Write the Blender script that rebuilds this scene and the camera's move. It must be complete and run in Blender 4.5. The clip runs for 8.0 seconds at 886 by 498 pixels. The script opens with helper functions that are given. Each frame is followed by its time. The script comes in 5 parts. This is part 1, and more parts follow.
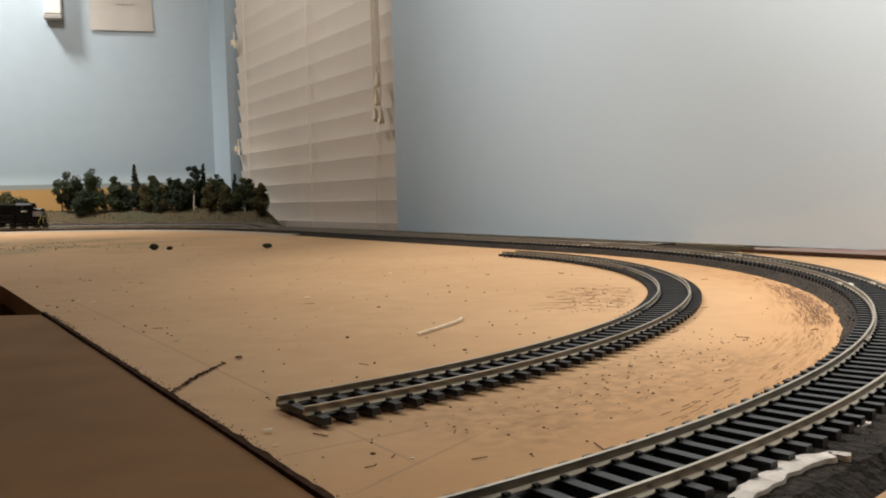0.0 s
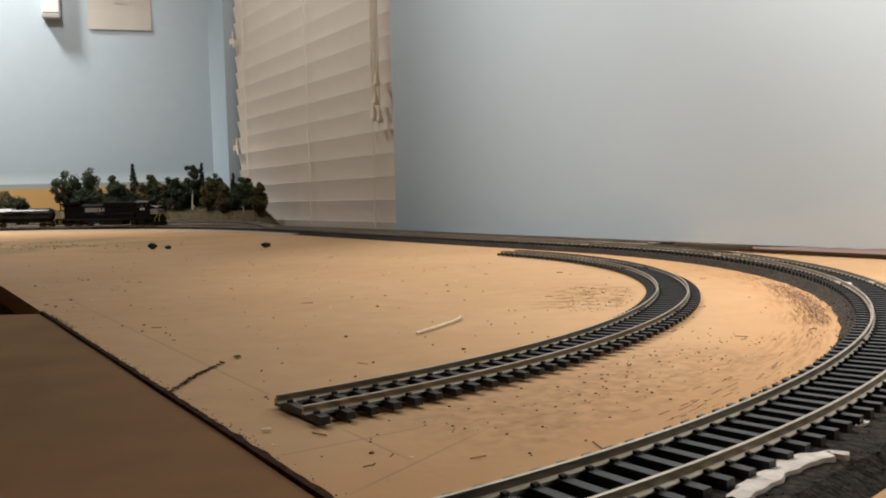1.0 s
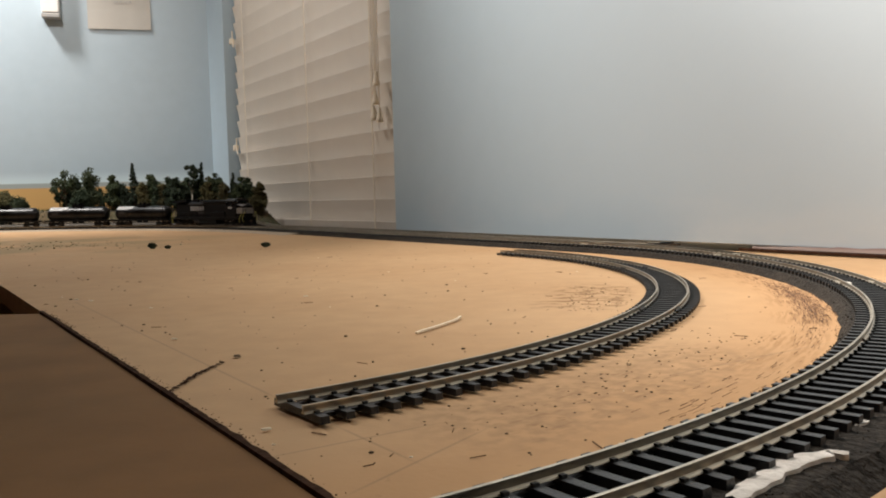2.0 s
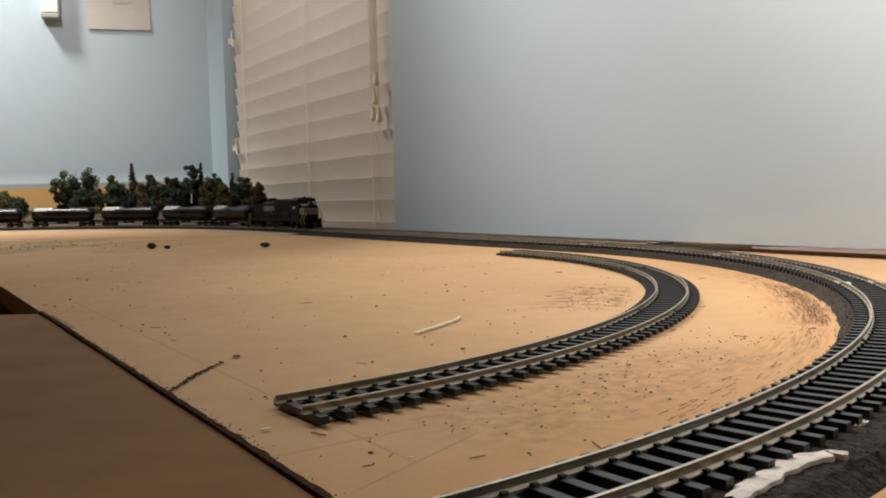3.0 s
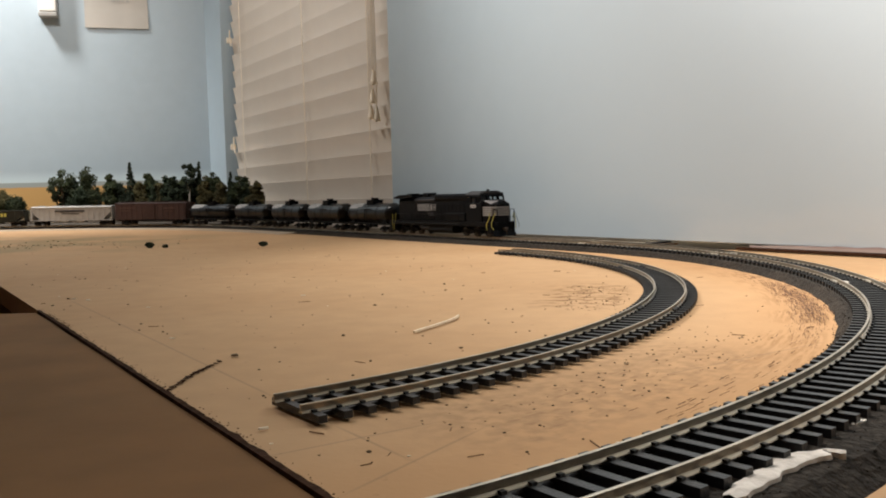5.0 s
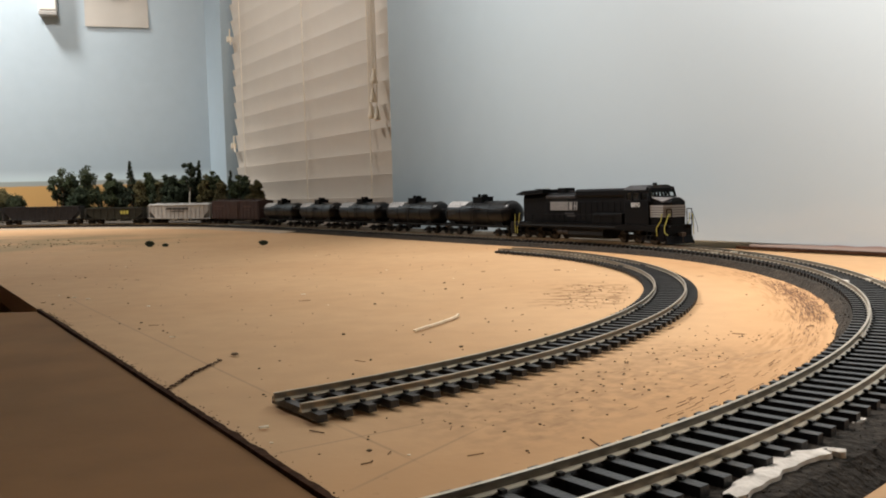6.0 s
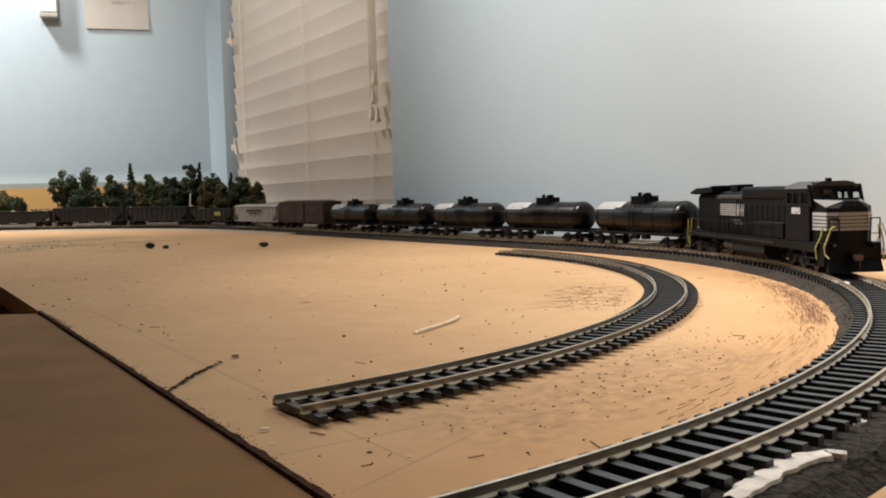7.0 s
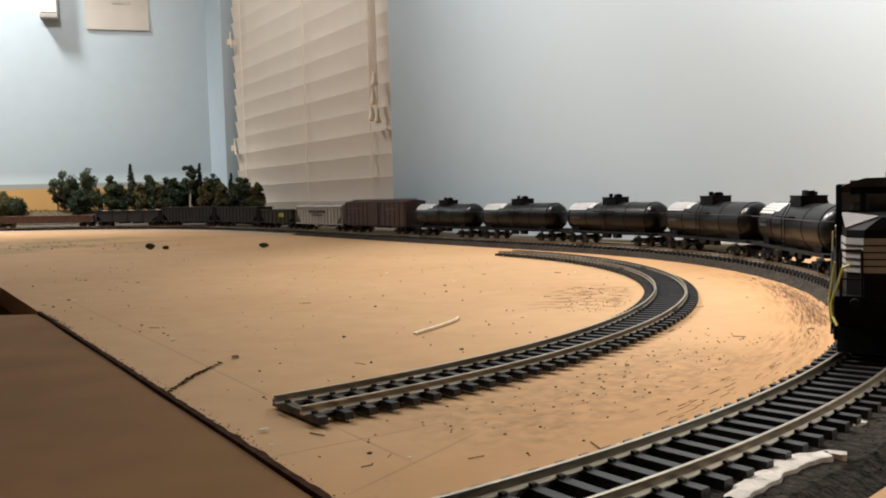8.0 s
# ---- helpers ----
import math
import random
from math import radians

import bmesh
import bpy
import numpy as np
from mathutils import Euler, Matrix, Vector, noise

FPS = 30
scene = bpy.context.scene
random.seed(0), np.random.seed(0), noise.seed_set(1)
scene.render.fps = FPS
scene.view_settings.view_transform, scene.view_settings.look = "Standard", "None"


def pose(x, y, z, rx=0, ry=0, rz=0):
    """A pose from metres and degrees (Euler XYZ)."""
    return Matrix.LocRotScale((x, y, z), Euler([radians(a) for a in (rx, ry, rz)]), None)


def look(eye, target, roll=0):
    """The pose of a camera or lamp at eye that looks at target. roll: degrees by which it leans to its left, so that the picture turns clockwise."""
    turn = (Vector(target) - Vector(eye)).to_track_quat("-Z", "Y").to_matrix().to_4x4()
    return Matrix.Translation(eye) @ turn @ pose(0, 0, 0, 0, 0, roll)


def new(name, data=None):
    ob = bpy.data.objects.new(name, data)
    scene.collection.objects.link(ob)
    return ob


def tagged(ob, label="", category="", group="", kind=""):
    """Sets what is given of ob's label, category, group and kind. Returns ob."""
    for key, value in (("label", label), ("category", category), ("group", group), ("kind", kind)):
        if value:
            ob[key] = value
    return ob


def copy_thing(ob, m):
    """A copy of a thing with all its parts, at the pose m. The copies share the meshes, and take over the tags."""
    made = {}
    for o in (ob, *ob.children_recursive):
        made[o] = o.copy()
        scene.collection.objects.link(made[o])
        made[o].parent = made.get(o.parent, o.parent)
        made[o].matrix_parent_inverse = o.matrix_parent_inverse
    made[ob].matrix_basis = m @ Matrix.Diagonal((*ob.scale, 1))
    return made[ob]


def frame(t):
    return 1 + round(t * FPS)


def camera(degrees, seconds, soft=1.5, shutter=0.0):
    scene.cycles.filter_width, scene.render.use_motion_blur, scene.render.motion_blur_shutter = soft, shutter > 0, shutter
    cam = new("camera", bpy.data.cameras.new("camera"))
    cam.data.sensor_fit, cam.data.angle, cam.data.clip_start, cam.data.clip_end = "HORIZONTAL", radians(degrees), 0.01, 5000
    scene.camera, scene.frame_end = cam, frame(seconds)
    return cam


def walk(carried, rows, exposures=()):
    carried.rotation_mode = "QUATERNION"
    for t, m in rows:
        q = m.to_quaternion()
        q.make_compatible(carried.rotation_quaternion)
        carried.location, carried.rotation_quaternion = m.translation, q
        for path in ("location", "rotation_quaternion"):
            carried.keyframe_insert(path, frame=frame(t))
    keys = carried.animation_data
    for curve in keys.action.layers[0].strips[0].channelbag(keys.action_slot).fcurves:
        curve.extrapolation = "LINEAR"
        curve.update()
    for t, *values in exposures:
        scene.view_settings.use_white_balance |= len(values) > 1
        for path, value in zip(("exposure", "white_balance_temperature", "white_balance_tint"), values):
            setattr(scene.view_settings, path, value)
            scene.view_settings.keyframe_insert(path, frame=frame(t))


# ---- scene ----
# ---- plan of the layout: the main line's curve and its rail height ----
MAIN_C, MAIN_R = (-0.3148, 0.6031), 0.5588
LOOSE_C, LOOSE_R = (-0.3104, 0.6195), 0.4572


def lift(x):
    """The board's far end is warped upwards a little."""
    return 0.011 * (math.sqrt((x + 0.30) ** 2 + 0.02) - (x + 0.30)) * 0.5 - 0.0007


def make_path():
    pts = [(MAIN_C[0] + MAIN_R * math.cos(radians(a)), MAIN_C[1] + MAIN_R * math.sin(radians(a))) for a in range(-170, 35, 5)]
    pts += [(0.106, 0.984), (0.046, 1.076), (-0.026, 1.189), (-0.116, 1.330), (-0.230, 1.509), (-0.298, 1.610), (-0.372, 1.708), (-0.448, 1.788),
            (-0.522, 1.846), (-0.595, 1.886), (-0.734, 1.928), (-0.862, 1.934), (-0.980, 1.919), (-1.3, 1.85), (-1.7, 1.73), (-2.2, 1.53), (-2.7, 1.28), (-3.2, 0.98), (-3.7, 0.68)]
    p = np.array(pts[::-1])
    out = []
    for i in range(len(p) - 1):
        a, b, c, d = p[max(i - 1, 0)], p[i], p[i + 1], p[min(i + 2, len(p) - 1)]
        for u in np.linspace(0, 1, 24, endpoint=False):
            out.append(0.5 * (2 * b + (c - a) * u + (2 * a - 5 * b + 4 * c - d) * u * u + (3 * b - a - 3 * c + d) * u ** 3))
    q = np.array(out)
    s = np.concatenate([[0], np.cumsum(np.hypot(*np.diff(q, axis=0).T))])
    n = np.arange(0, s[-1], 0.002)
    q = np.stack([np.interp(n, s, q[:, 0]), np.interp(n, s, q[:, 1])], 1)
    k = np.hanning(91)
    k /= k.sum()
    w = np.pad(q, ((45, 45), (0, 0)), mode="reflect", reflect_type="odd")
    return n, np.stack([np.convolve(w[:, 0], k, "valid"), np.convolve(w[:, 1], k, "valid")], 1)


PATH_S, PATH_P = make_path()


def on_path(s, z=0.0):
    """The point of the main line at s metres along it, z above the board."""
    x, y = np.interp(s, PATH_S, PATH_P[:, 0]), np.interp(s, PATH_S, PATH_P[:, 1])
    return Vector((x, y, z + lift(x)))


# ---- camera and its way ----
cam = camera(54.1, 8.0, soft=1.9)
EYE, TILT, LEAN = Vector((0.0, 0.0, 0.0628)), 0.0629, -1.55
SWAY = [(0.0, 7.0, 2.5), (0.5, 5.4, 1.4), (1.0, 4.6, 1.1), (1.5, 4.3, 0.3), (3.0, 3.2, 0.8), (3.5, 1.6, 0.2), (4.0, 0.2, 0.4),
        (4.5, 0.0, 0.0), (6.0, 0.3, -3.2), (6.5, 0.9, -0.9), (7.0, 1.0, 0.1), (7.5, 1.0, 1.4), (8.0, 1.0, 1.3)]


def camera_rows():
    rows = []
    for t, a, b in SWAY:
        yaw, tilt = a / 1535, TILT - b / 1535
        way = Vector((-math.sin(yaw) * math.cos(tilt), math.cos(yaw) * math.cos(tilt), -math.sin(tilt)))
        rows.append((t, look(EYE, EYE + way, LEAN)))
    return rows


walk(cam, camera_rows(), [(0.0, 0.03), (4.5, 0.07), (6.5, 0.27), (8.0, 0.34)])

# ---- world and light ----
world = bpy.data.worlds.new("world")
scene.world = world
world.use_nodes = True
world.node_tree.nodes["Background"].inputs[0].default_value = (0.010, 0.013, 0.02, 1)
world.node_tree.nodes["Background"].inputs[1].default_value = 0.5


def downlight(name, place, aim, degrees, watts, colour):
    """A spot lamp out of view, with a soft-edged beam."""
    data = bpy.data.lights.new(name, "SPOT")
    data.spot_size, data.spot_blend, data.shadow_soft_size, data.energy, data.color = radians(degrees), 1.0, 0.08, watts, colour
    ob = new(name, data)
    ob.matrix_world = look(place, aim)
    return ob


WARM = (1.0, 0.948, 0.902)
LAMP = (-0.88, 1.43, 1.42)
# No fixture is seen; the cones are set to give the light's falloff.
downlight("downlight", LAMP, (1.22, -0.59, 0.18), 52, 800.0, WARM)
downlight("wall_downlight", (-1.30, 1.80, 1.30), (-1.30, 2.10, 0.42), 86, 125.0, WARM)
# Added fill without a known source, to brighten the near right.
downlight("side_downlight", (-0.52, 0.82, 1.42), (0.86, 0.82, 0.0), 71, 150.0, WARM)
# Added point fill, hung low mainly to brighten the blind; no such lamp is known.
fill_light = bpy.data.lights.new("pendant_lamp", "POINT")
fill_light.shadow_soft_size, fill_light.energy, fill_light.color = 0.06, 16.0, WARM
new("pendant_lamp", fill_light).location = (-0.80, 1.38, 1.00)
# Weak warm fill added behind the camera, with no known source.
room = bpy.data.lights.new("room_lamp", "POINT")
room.shadow_soft_size, room.energy, room.color = 0.16, 0.3, (1.0, 0.86, 0.70)
new("room_lamp", room).location = (-0.75, -0.95, 1.30)


# ---- materials ----
def material(name, colour, rough=0.6, metal=0.0, vary=0.15, scale=40.0, bump=0.0, bump_scale=200.0, spec=0.5, second=None, second_scale=6.0, second_amount=0.5, per_piece=0.0):
    """A surface with fine grain and larger blotches, in metres."""
    m = bpy.data.materials.new(name)
    m.use_nodes = True
    nt = m.node_tree
    n, l = nt.nodes, nt.links
    b = n["Principled BSDF"]
    b.inputs["Roughness"].default_value, b.inputs["Metallic"].default_value = rough, metal
    b.inputs["Specular IOR Level"].default_value = spec
    tc = n.new("ShaderNodeTexCoord")
    g = n.new("ShaderNodeTexNoise")
    g.inputs["Scale"].default_value, g.inputs["Detail"].default_value = scale, 6
    l.new(tc.outputs["Object"], g.inputs["Vector"])
    ramp = n.new("ShaderNodeMapRange")
    ramp.inputs[1].default_value, ramp.inputs[2].default_value = 0.3, 0.7
    ramp.inputs[3].default_value, ramp.inputs[4].default_value = 1 - vary, 1 + vary
    l.new(g.outputs[0], ramp.inputs[0])
    base = n.new("ShaderNodeMix")
    base.data_type = "RGBA"
    base.inputs[6].default_value = (*colour, 1)
    base.inputs[7].default_value = (*(second or colour), 1)
    g2 = n.new("ShaderNodeTexNoise")
    g2.inputs["Scale"].default_value, g2.inputs["Detail"].default_value = second_scale, 4
    l.new(tc.outputs["Object"], g2.inputs["Vector"])
    r2 = n.new("ShaderNodeMapRange")
    r2.inputs[1].default_value, r2.inputs[2].default_value, r2.inputs[4].default_value = 0.42, 0.68, second_amount if second else 0.0
    l.new(g2.outputs[0], r2.inputs[0])
    l.new(r2.outputs[0], base.inputs[0])
    hsv = n.new("ShaderNodeHueSaturation")
    l.new(base.outputs[2], hsv.inputs["Color"])
    value = ramp.outputs[0]
    if per_piece:
        info = n.new("ShaderNodeObjectInfo")
        r3 = n.new("ShaderNodeMapRange")
        r3.inputs[3].default_value, r3.inputs[4].default_value = 1 - per_piece, 1 + per_piece
        l.new(info.outputs["Random"], r3.inputs[0])
        mul = n.new("ShaderNodeMath")
        mul.operation = "MULTIPLY"
        l.new(value, mul.inputs[0])
        l.new(r3.outputs[0], mul.inputs[1])
        value = mul.outputs[0]
    l.new(value, hsv.inputs["Value"])
    l.new(hsv.outputs[0], b.inputs["Base Color"])
    if bump:
        bg = n.new("ShaderNodeTexNoise")
        bg.inputs["Scale"].default_value, bg.inputs["Detail"].default_value = bump_scale, 4
        l.new(tc.outputs["Object"], bg.inputs["Vector"])
        bn = n.new("ShaderNodeBump")
        bn.inputs["Strength"].default_value, bn.inputs["Distance"].default_value = bump, 0.002
        l.new(bg.outputs[0], bn.inputs["Height"])
        l.new(bn.outputs[0], b.inputs["Normal"])
    return m


SMEAR = [(0.0509, 0.1592), (0.057, 0.166), (0.0652, 0.1747), (0.0733, 0.182), (0.0804, 0.1858), (0.0843, 0.1843)]      # spine of the plaster smear
LINES = [(-0.241, 0.5589, -0.0571, 0.2763), (0.0721, 0.2899, 0.1518, 0.3441), (-0.0441, 0.21, -0.0054, 0.2358), (-0.0205, 0.1839, 0.0082, 0.2282), (-0.0299, 0.2347, -0.0095, 0.2043), (-0.1814, 0.5132, -0.1522, 0.5231)]      # pencil lines on the board, end to end

BOARD = material("painted board", (0.490, 0.308, 0.164), 0.75, vary=0.05, scale=60, bump=0.06, bump_scale=500, second=(0.430, 0.257, 0.129), second_scale=5, second_amount=0.7, spec=0.1)
# Much the same paint as BOARD, set darker to stand for shade.
SIDE_BOARD = material("brown board", (0.215, 0.112, 0.046), 0.8, vary=0.12, scale=22, bump=0.05, bump_scale=300, second=(0.165, 0.092, 0.040), second_scale=9, second_amount=0.7, spec=0.08)
BOARD_EDGE = material("raw board edge", (0.16, 0.09, 0.045), 0.9, vary=0.3, scale=90)
DARK_GAP = material("dirty gap", (0.045, 0.022, 0.013), 0.95, vary=0.4, scale=200, bump=0.5, spec=0.04)
RAIL = material("nickel silver rail", (0.52, 0.46, 0.37), 0.36, 0.9, vary=0.12, scale=120, second=(0.32, 0.25, 0.17), second_scale=25)
TIE = material("black plastic tie", (0.016, 0.0155, 0.0155), 0.48, vary=0.25, scale=300, bump=0.15, bump_scale=900, per_piece=0.25)
CORK = material("grey roadbed", (0.032, 0.027, 0.022), 0.95, vary=0.5, scale=420, bump=0.9, bump_scale=450, second=(0.052, 0.041, 0.031), second_scale=22, spec=0.12)
PLASTER = material("white plaster", (0.66, 0.60, 0.53), 0.9, vary=0.12, scale=120, bump=0.6, bump_scale=250)
DIRT = material("brown debris", (0.10, 0.06, 0.03), 0.95, vary=0.4, scale=300)
WOODCHIP = material("pale splinter", (0.80, 0.66, 0.47), 0.7, vary=0.15, scale=200)
BLUE = material("pale blue wall paint", (0.40, 0.50, 0.57), 0.5, vary=0.02, scale=30, bump=0.05, bump_scale=160, second=(0.385, 0.485, 0.555), second_scale=2, spec=0.35)
# For walls out of view; dark and brown to dim and warm bounced light.
BROWN_WALL = material("dark brown unseen wall", (0.12, 0.065, 0.034), 0.7, vary=0.06, scale=20)
# Unseen ceiling, toned down so that it bounces less light.
CEILING = material("matt ceiling paint", (0.34, 0.32, 0.29), 0.9, vary=0.03)
FLOOR = material("brown carpet", (0.16, 0.12, 0.09), 0.98, vary=0.2, scale=120, bump=0.5)
SLAT = material("ivory blind slat", (0.72, 0.66, 0.58), 0.48, vary=0.02, scale=20, second=(0.70, 0.64, 0.56), second_scale=4)
CORD = material("cream cord", (0.74, 0.66, 0.53), 0.8, vary=0.1, scale=400)
TASSEL = material("cream plastic tassel", (0.80, 0.72, 0.58), 0.4, vary=0.04)
PAPER = material("cream paper", (0.43, 0.41, 0.37), 0.85, vary=0.03, scale=20)
WHITE_PLASTIC = material("white plastic", (0.78, 0.76, 0.72), 0.4, vary=0.03)
FRAME_WHITE = material("white window frame paint", (0.74, 0.73, 0.70), 0.5, vary=0.04)
GLASS = material("window glass", (0.02, 0.025, 0.03), 0.05, vary=0.0)
BLACK = material("satin black paint", (0.0026, 0.0028, 0.0036), 0.45, vary=0.2, scale=150, second=(0.005, 0.005, 0.0052), second_scale=18, spec=0.09)
UNDER = material("dull black plastic", (0.0075, 0.0075, 0.0075), 0.75, vary=0.3, scale=180, spec=0.12)
WHEEL = material("dark steel wheel", (0.05, 0.045, 0.04), 0.45, 0.7, vary=0.2, scale=200)
WHITE_PAINT = material("white lettering paint", (0.25, 0.245, 0.24), 0.5, vary=0.06, scale=150)
PATCH_PAINT = material("white patch paint", (0.42, 0.41, 0.40), 0.5, vary=0.08, scale=150)
EMBLEM_PAINT = material("toned-down white lettering", (0.21, 0.205, 0.20), 0.6, vary=0.12, scale=150)
NOSE_PALE = material("toned-down pale nose paint", (0.15, 0.14, 0.138), 0.6, vary=0.12, scale=150, spec=0.2)
TANK_BLACK = material("glossy black tank paint", (0.0035, 0.0033, 0.0035), 0.30, vary=0.25, scale=150, second=(0.006, 0.0056, 0.0056), second_scale=18, spec=0.22)
NUMBER_PAINT = material("clean white number paint", (0.58, 0.57, 0.55), 0.5, vary=0.05, scale=150)
GREY_PAINT = material("grey roof paint", (0.034, 0.032, 0.033), 0.55, vary=0.1, scale=100, spec=0.2)
YELLOW = material("yellow handrail paint", (0.42, 0.39, 0.085), 0.45, vary=0.08, scale=150)
WINDOW_DARK = material("cab glass", (0.75, 0.78, 0.78), 0.03, vary=0.0)
WINDOW_DARK.node_tree.nodes["Principled BSDF"].inputs["Transmission Weight"].default_value = 1.0
WINDOW_DARK.node_tree.nodes["Principled BSDF"].inputs["IOR"].default_value = 1.1
CAB_INSIDE = material("pale cab interior", (0.45, 0.43, 0.40), 0.7, vary=0.05)
OXIDE = material("oxide red car paint", (0.036, 0.014, 0.011), 0.6, vary=0.15, scale=120, second=(0.027, 0.011, 0.009), second_scale=14)
COVERED = material("light grey car paint", (0.36, 0.355, 0.34), 0.55, vary=0.08, scale=110, second=(0.26, 0.25, 0.235), second_scale=16)
DARK_CAR = material("dark grey car paint", (0.017, 0.018, 0.022), 0.55, vary=0.2, scale=130, second=(0.026, 0.025, 0.026), second_scale=18, spec=0.25)
OLIVE_CAR = material("dark olive car paint", (0.020, 0.021, 0.016), 0.55, vary=0.2, scale=130, spec=0.25)
BROWN_CAR = material("weathered brown car paint", (0.075, 0.035, 0.026), 0.6, vary=0.2, scale=120, second=(0.05, 0.028, 0.02), second_scale=18)
LOAD = material("pale crushed stone load", (0.40, 0.31, 0.22), 0.95, vary=0.3, scale=420, bump=0.8)
BRASS = material("coupler metal", (0.08, 0.06, 0.045), 0.4, 0.7, vary=0.2, scale=200)
BARK = material("grey brown bark", (0.10, 0.07, 0.045), 0.9, vary=0.3, scale=300, bump=0.5)
PALE_BARK = material("pale birch bark", (0.48, 0.44, 0.37), 0.85, vary=0.3, scale=300)
LEAF = material("dark green foliage", (0.045, 0.062, 0.025), 0.85, vary=0.45, scale=90, second=(0.062, 0.070, 0.022), second_scale=25, per_piece=0.2)
LEAF_OLIVE = material("olive foliage", (0.095, 0.082, 0.030), 0.85, vary=0.4, scale=90, second=(0.045, 0.052, 0.02), second_scale=25, per_piece=0.2)
LEAF_DARK = material("blackish green foliage", (0.027, 0.043, 0.021), 0.85, vary=0.45, scale=90, second=(0.034, 0.045, 0.02), second_scale=25, per_piece=0.2)
TURF = material("green brown turf", (0.070, 0.048, 0.021), 0.98, vary=0.45, scale=240, bump=0.9, bump_scale=400, second=(0.045, 0.046, 0.019), second_scale=12, second_amount=0.9)
BALLAST = material("grey brown ballast", (0.095, 0.082, 0.066), 0.95, vary=0.5, scale=500, bump=0.8, bump_scale=600)


def mixed(m, factor, colour, where="Base Color"):
    """Lays a colour over a material's own, by a factor socket."""
    n, l = m.node_tree.nodes, m.node_tree.links
    b = n["Principled BSDF"]
    old = b.inputs[where].links[0].from_socket
    x = n.new("ShaderNodeMix")
    x.data_type = "RGBA"
    x.inputs[7].default_value = (*colour, 1)
    l.new(factor, x.inputs[0])
    l.new(old, x.inputs[6])
    l.new(x.outputs[2], b.inputs[where])


def calc(m, op, a, b=None, c=None):
    x = m.node_tree.nodes.new("ShaderNodeMath")
    x.operation = op
    for i, v in enumerate((a, b, c)):
        if v is None:
            continue
        if isinstance(v, (int, float)):
            x.inputs[i].default_value = v
        else:
            m.node_tree.links.new(v, x.inputs[i])
    return x.outputs[0]


def ramped(m, v, lo, hi, out0=0.0, out1=1.0, smooth=True):
    x = m.node_tree.nodes.new("ShaderNodeMapRange")
    x.interpolation_type = "SMOOTHSTEP" if smooth else "LINEAR"
    for i, k in enumerate((lo, hi, out0, out1)):
        x.inputs[1 + i].default_value = k
    m.node_tree.links.new(v, x.inputs[0])
    return x.outputs[0]


def coords(m):
    tc = m.node_tree.nodes.new("ShaderNodeTexCoord")
    sep = m.node_tree.nodes.new("ShaderNodeSeparateXYZ")
    m.node_tree.links.new(tc.outputs["Object"], sep.inputs[0])
    return tc.outputs["Object"], sep.outputs


def noise_of(m, vector, scale, detail=5, stretch=(1, 1, 1)):
    mp = m.node_tree.nodes.new("ShaderNodeMapping")
    mp.inputs["Scale"].default_value = stretch
    m.node_tree.links.new(vector, mp.inputs[0])
    g = m.node_tree.nodes.new("ShaderNodeTexNoise")
    g.inputs["Scale"].default_value, g.inputs["Detail"].default_value = scale, detail
    m.node_tree.links.new(mp.outputs[0], g.inputs["Vector"])
    return g.outputs[0]


def polar(m, v, sep, centre):
    """Radius and a vector (radius, angle) round a centre, for marks that follow a curve."""
    dx, dy = calc(m, "SUBTRACT", sep[0], centre[0]), calc(m, "SUBTRACT", sep[1], centre[1])
    r = calc(m, "SQRT", calc(m, "ADD", calc(m, "MULTIPLY", dx, dx), calc(m, "MULTIPLY", dy, dy)))
    a = calc(m, "ARCTAN2", dy, dx)
    comb = m.node_tree.nodes.new("ShaderNodeCombineXYZ")
    m.node_tree.links.new(r, comb.inputs[0])
    m.node_tree.links.new(a, comb.inputs[1])
    return r, a, comb.outputs[0]


def band(m, v, a, b, c, d):
    return calc(m, "MULTIPLY", ramped(m, v, a, b), ramped(m, v, c, d, 1.0, 0.0))


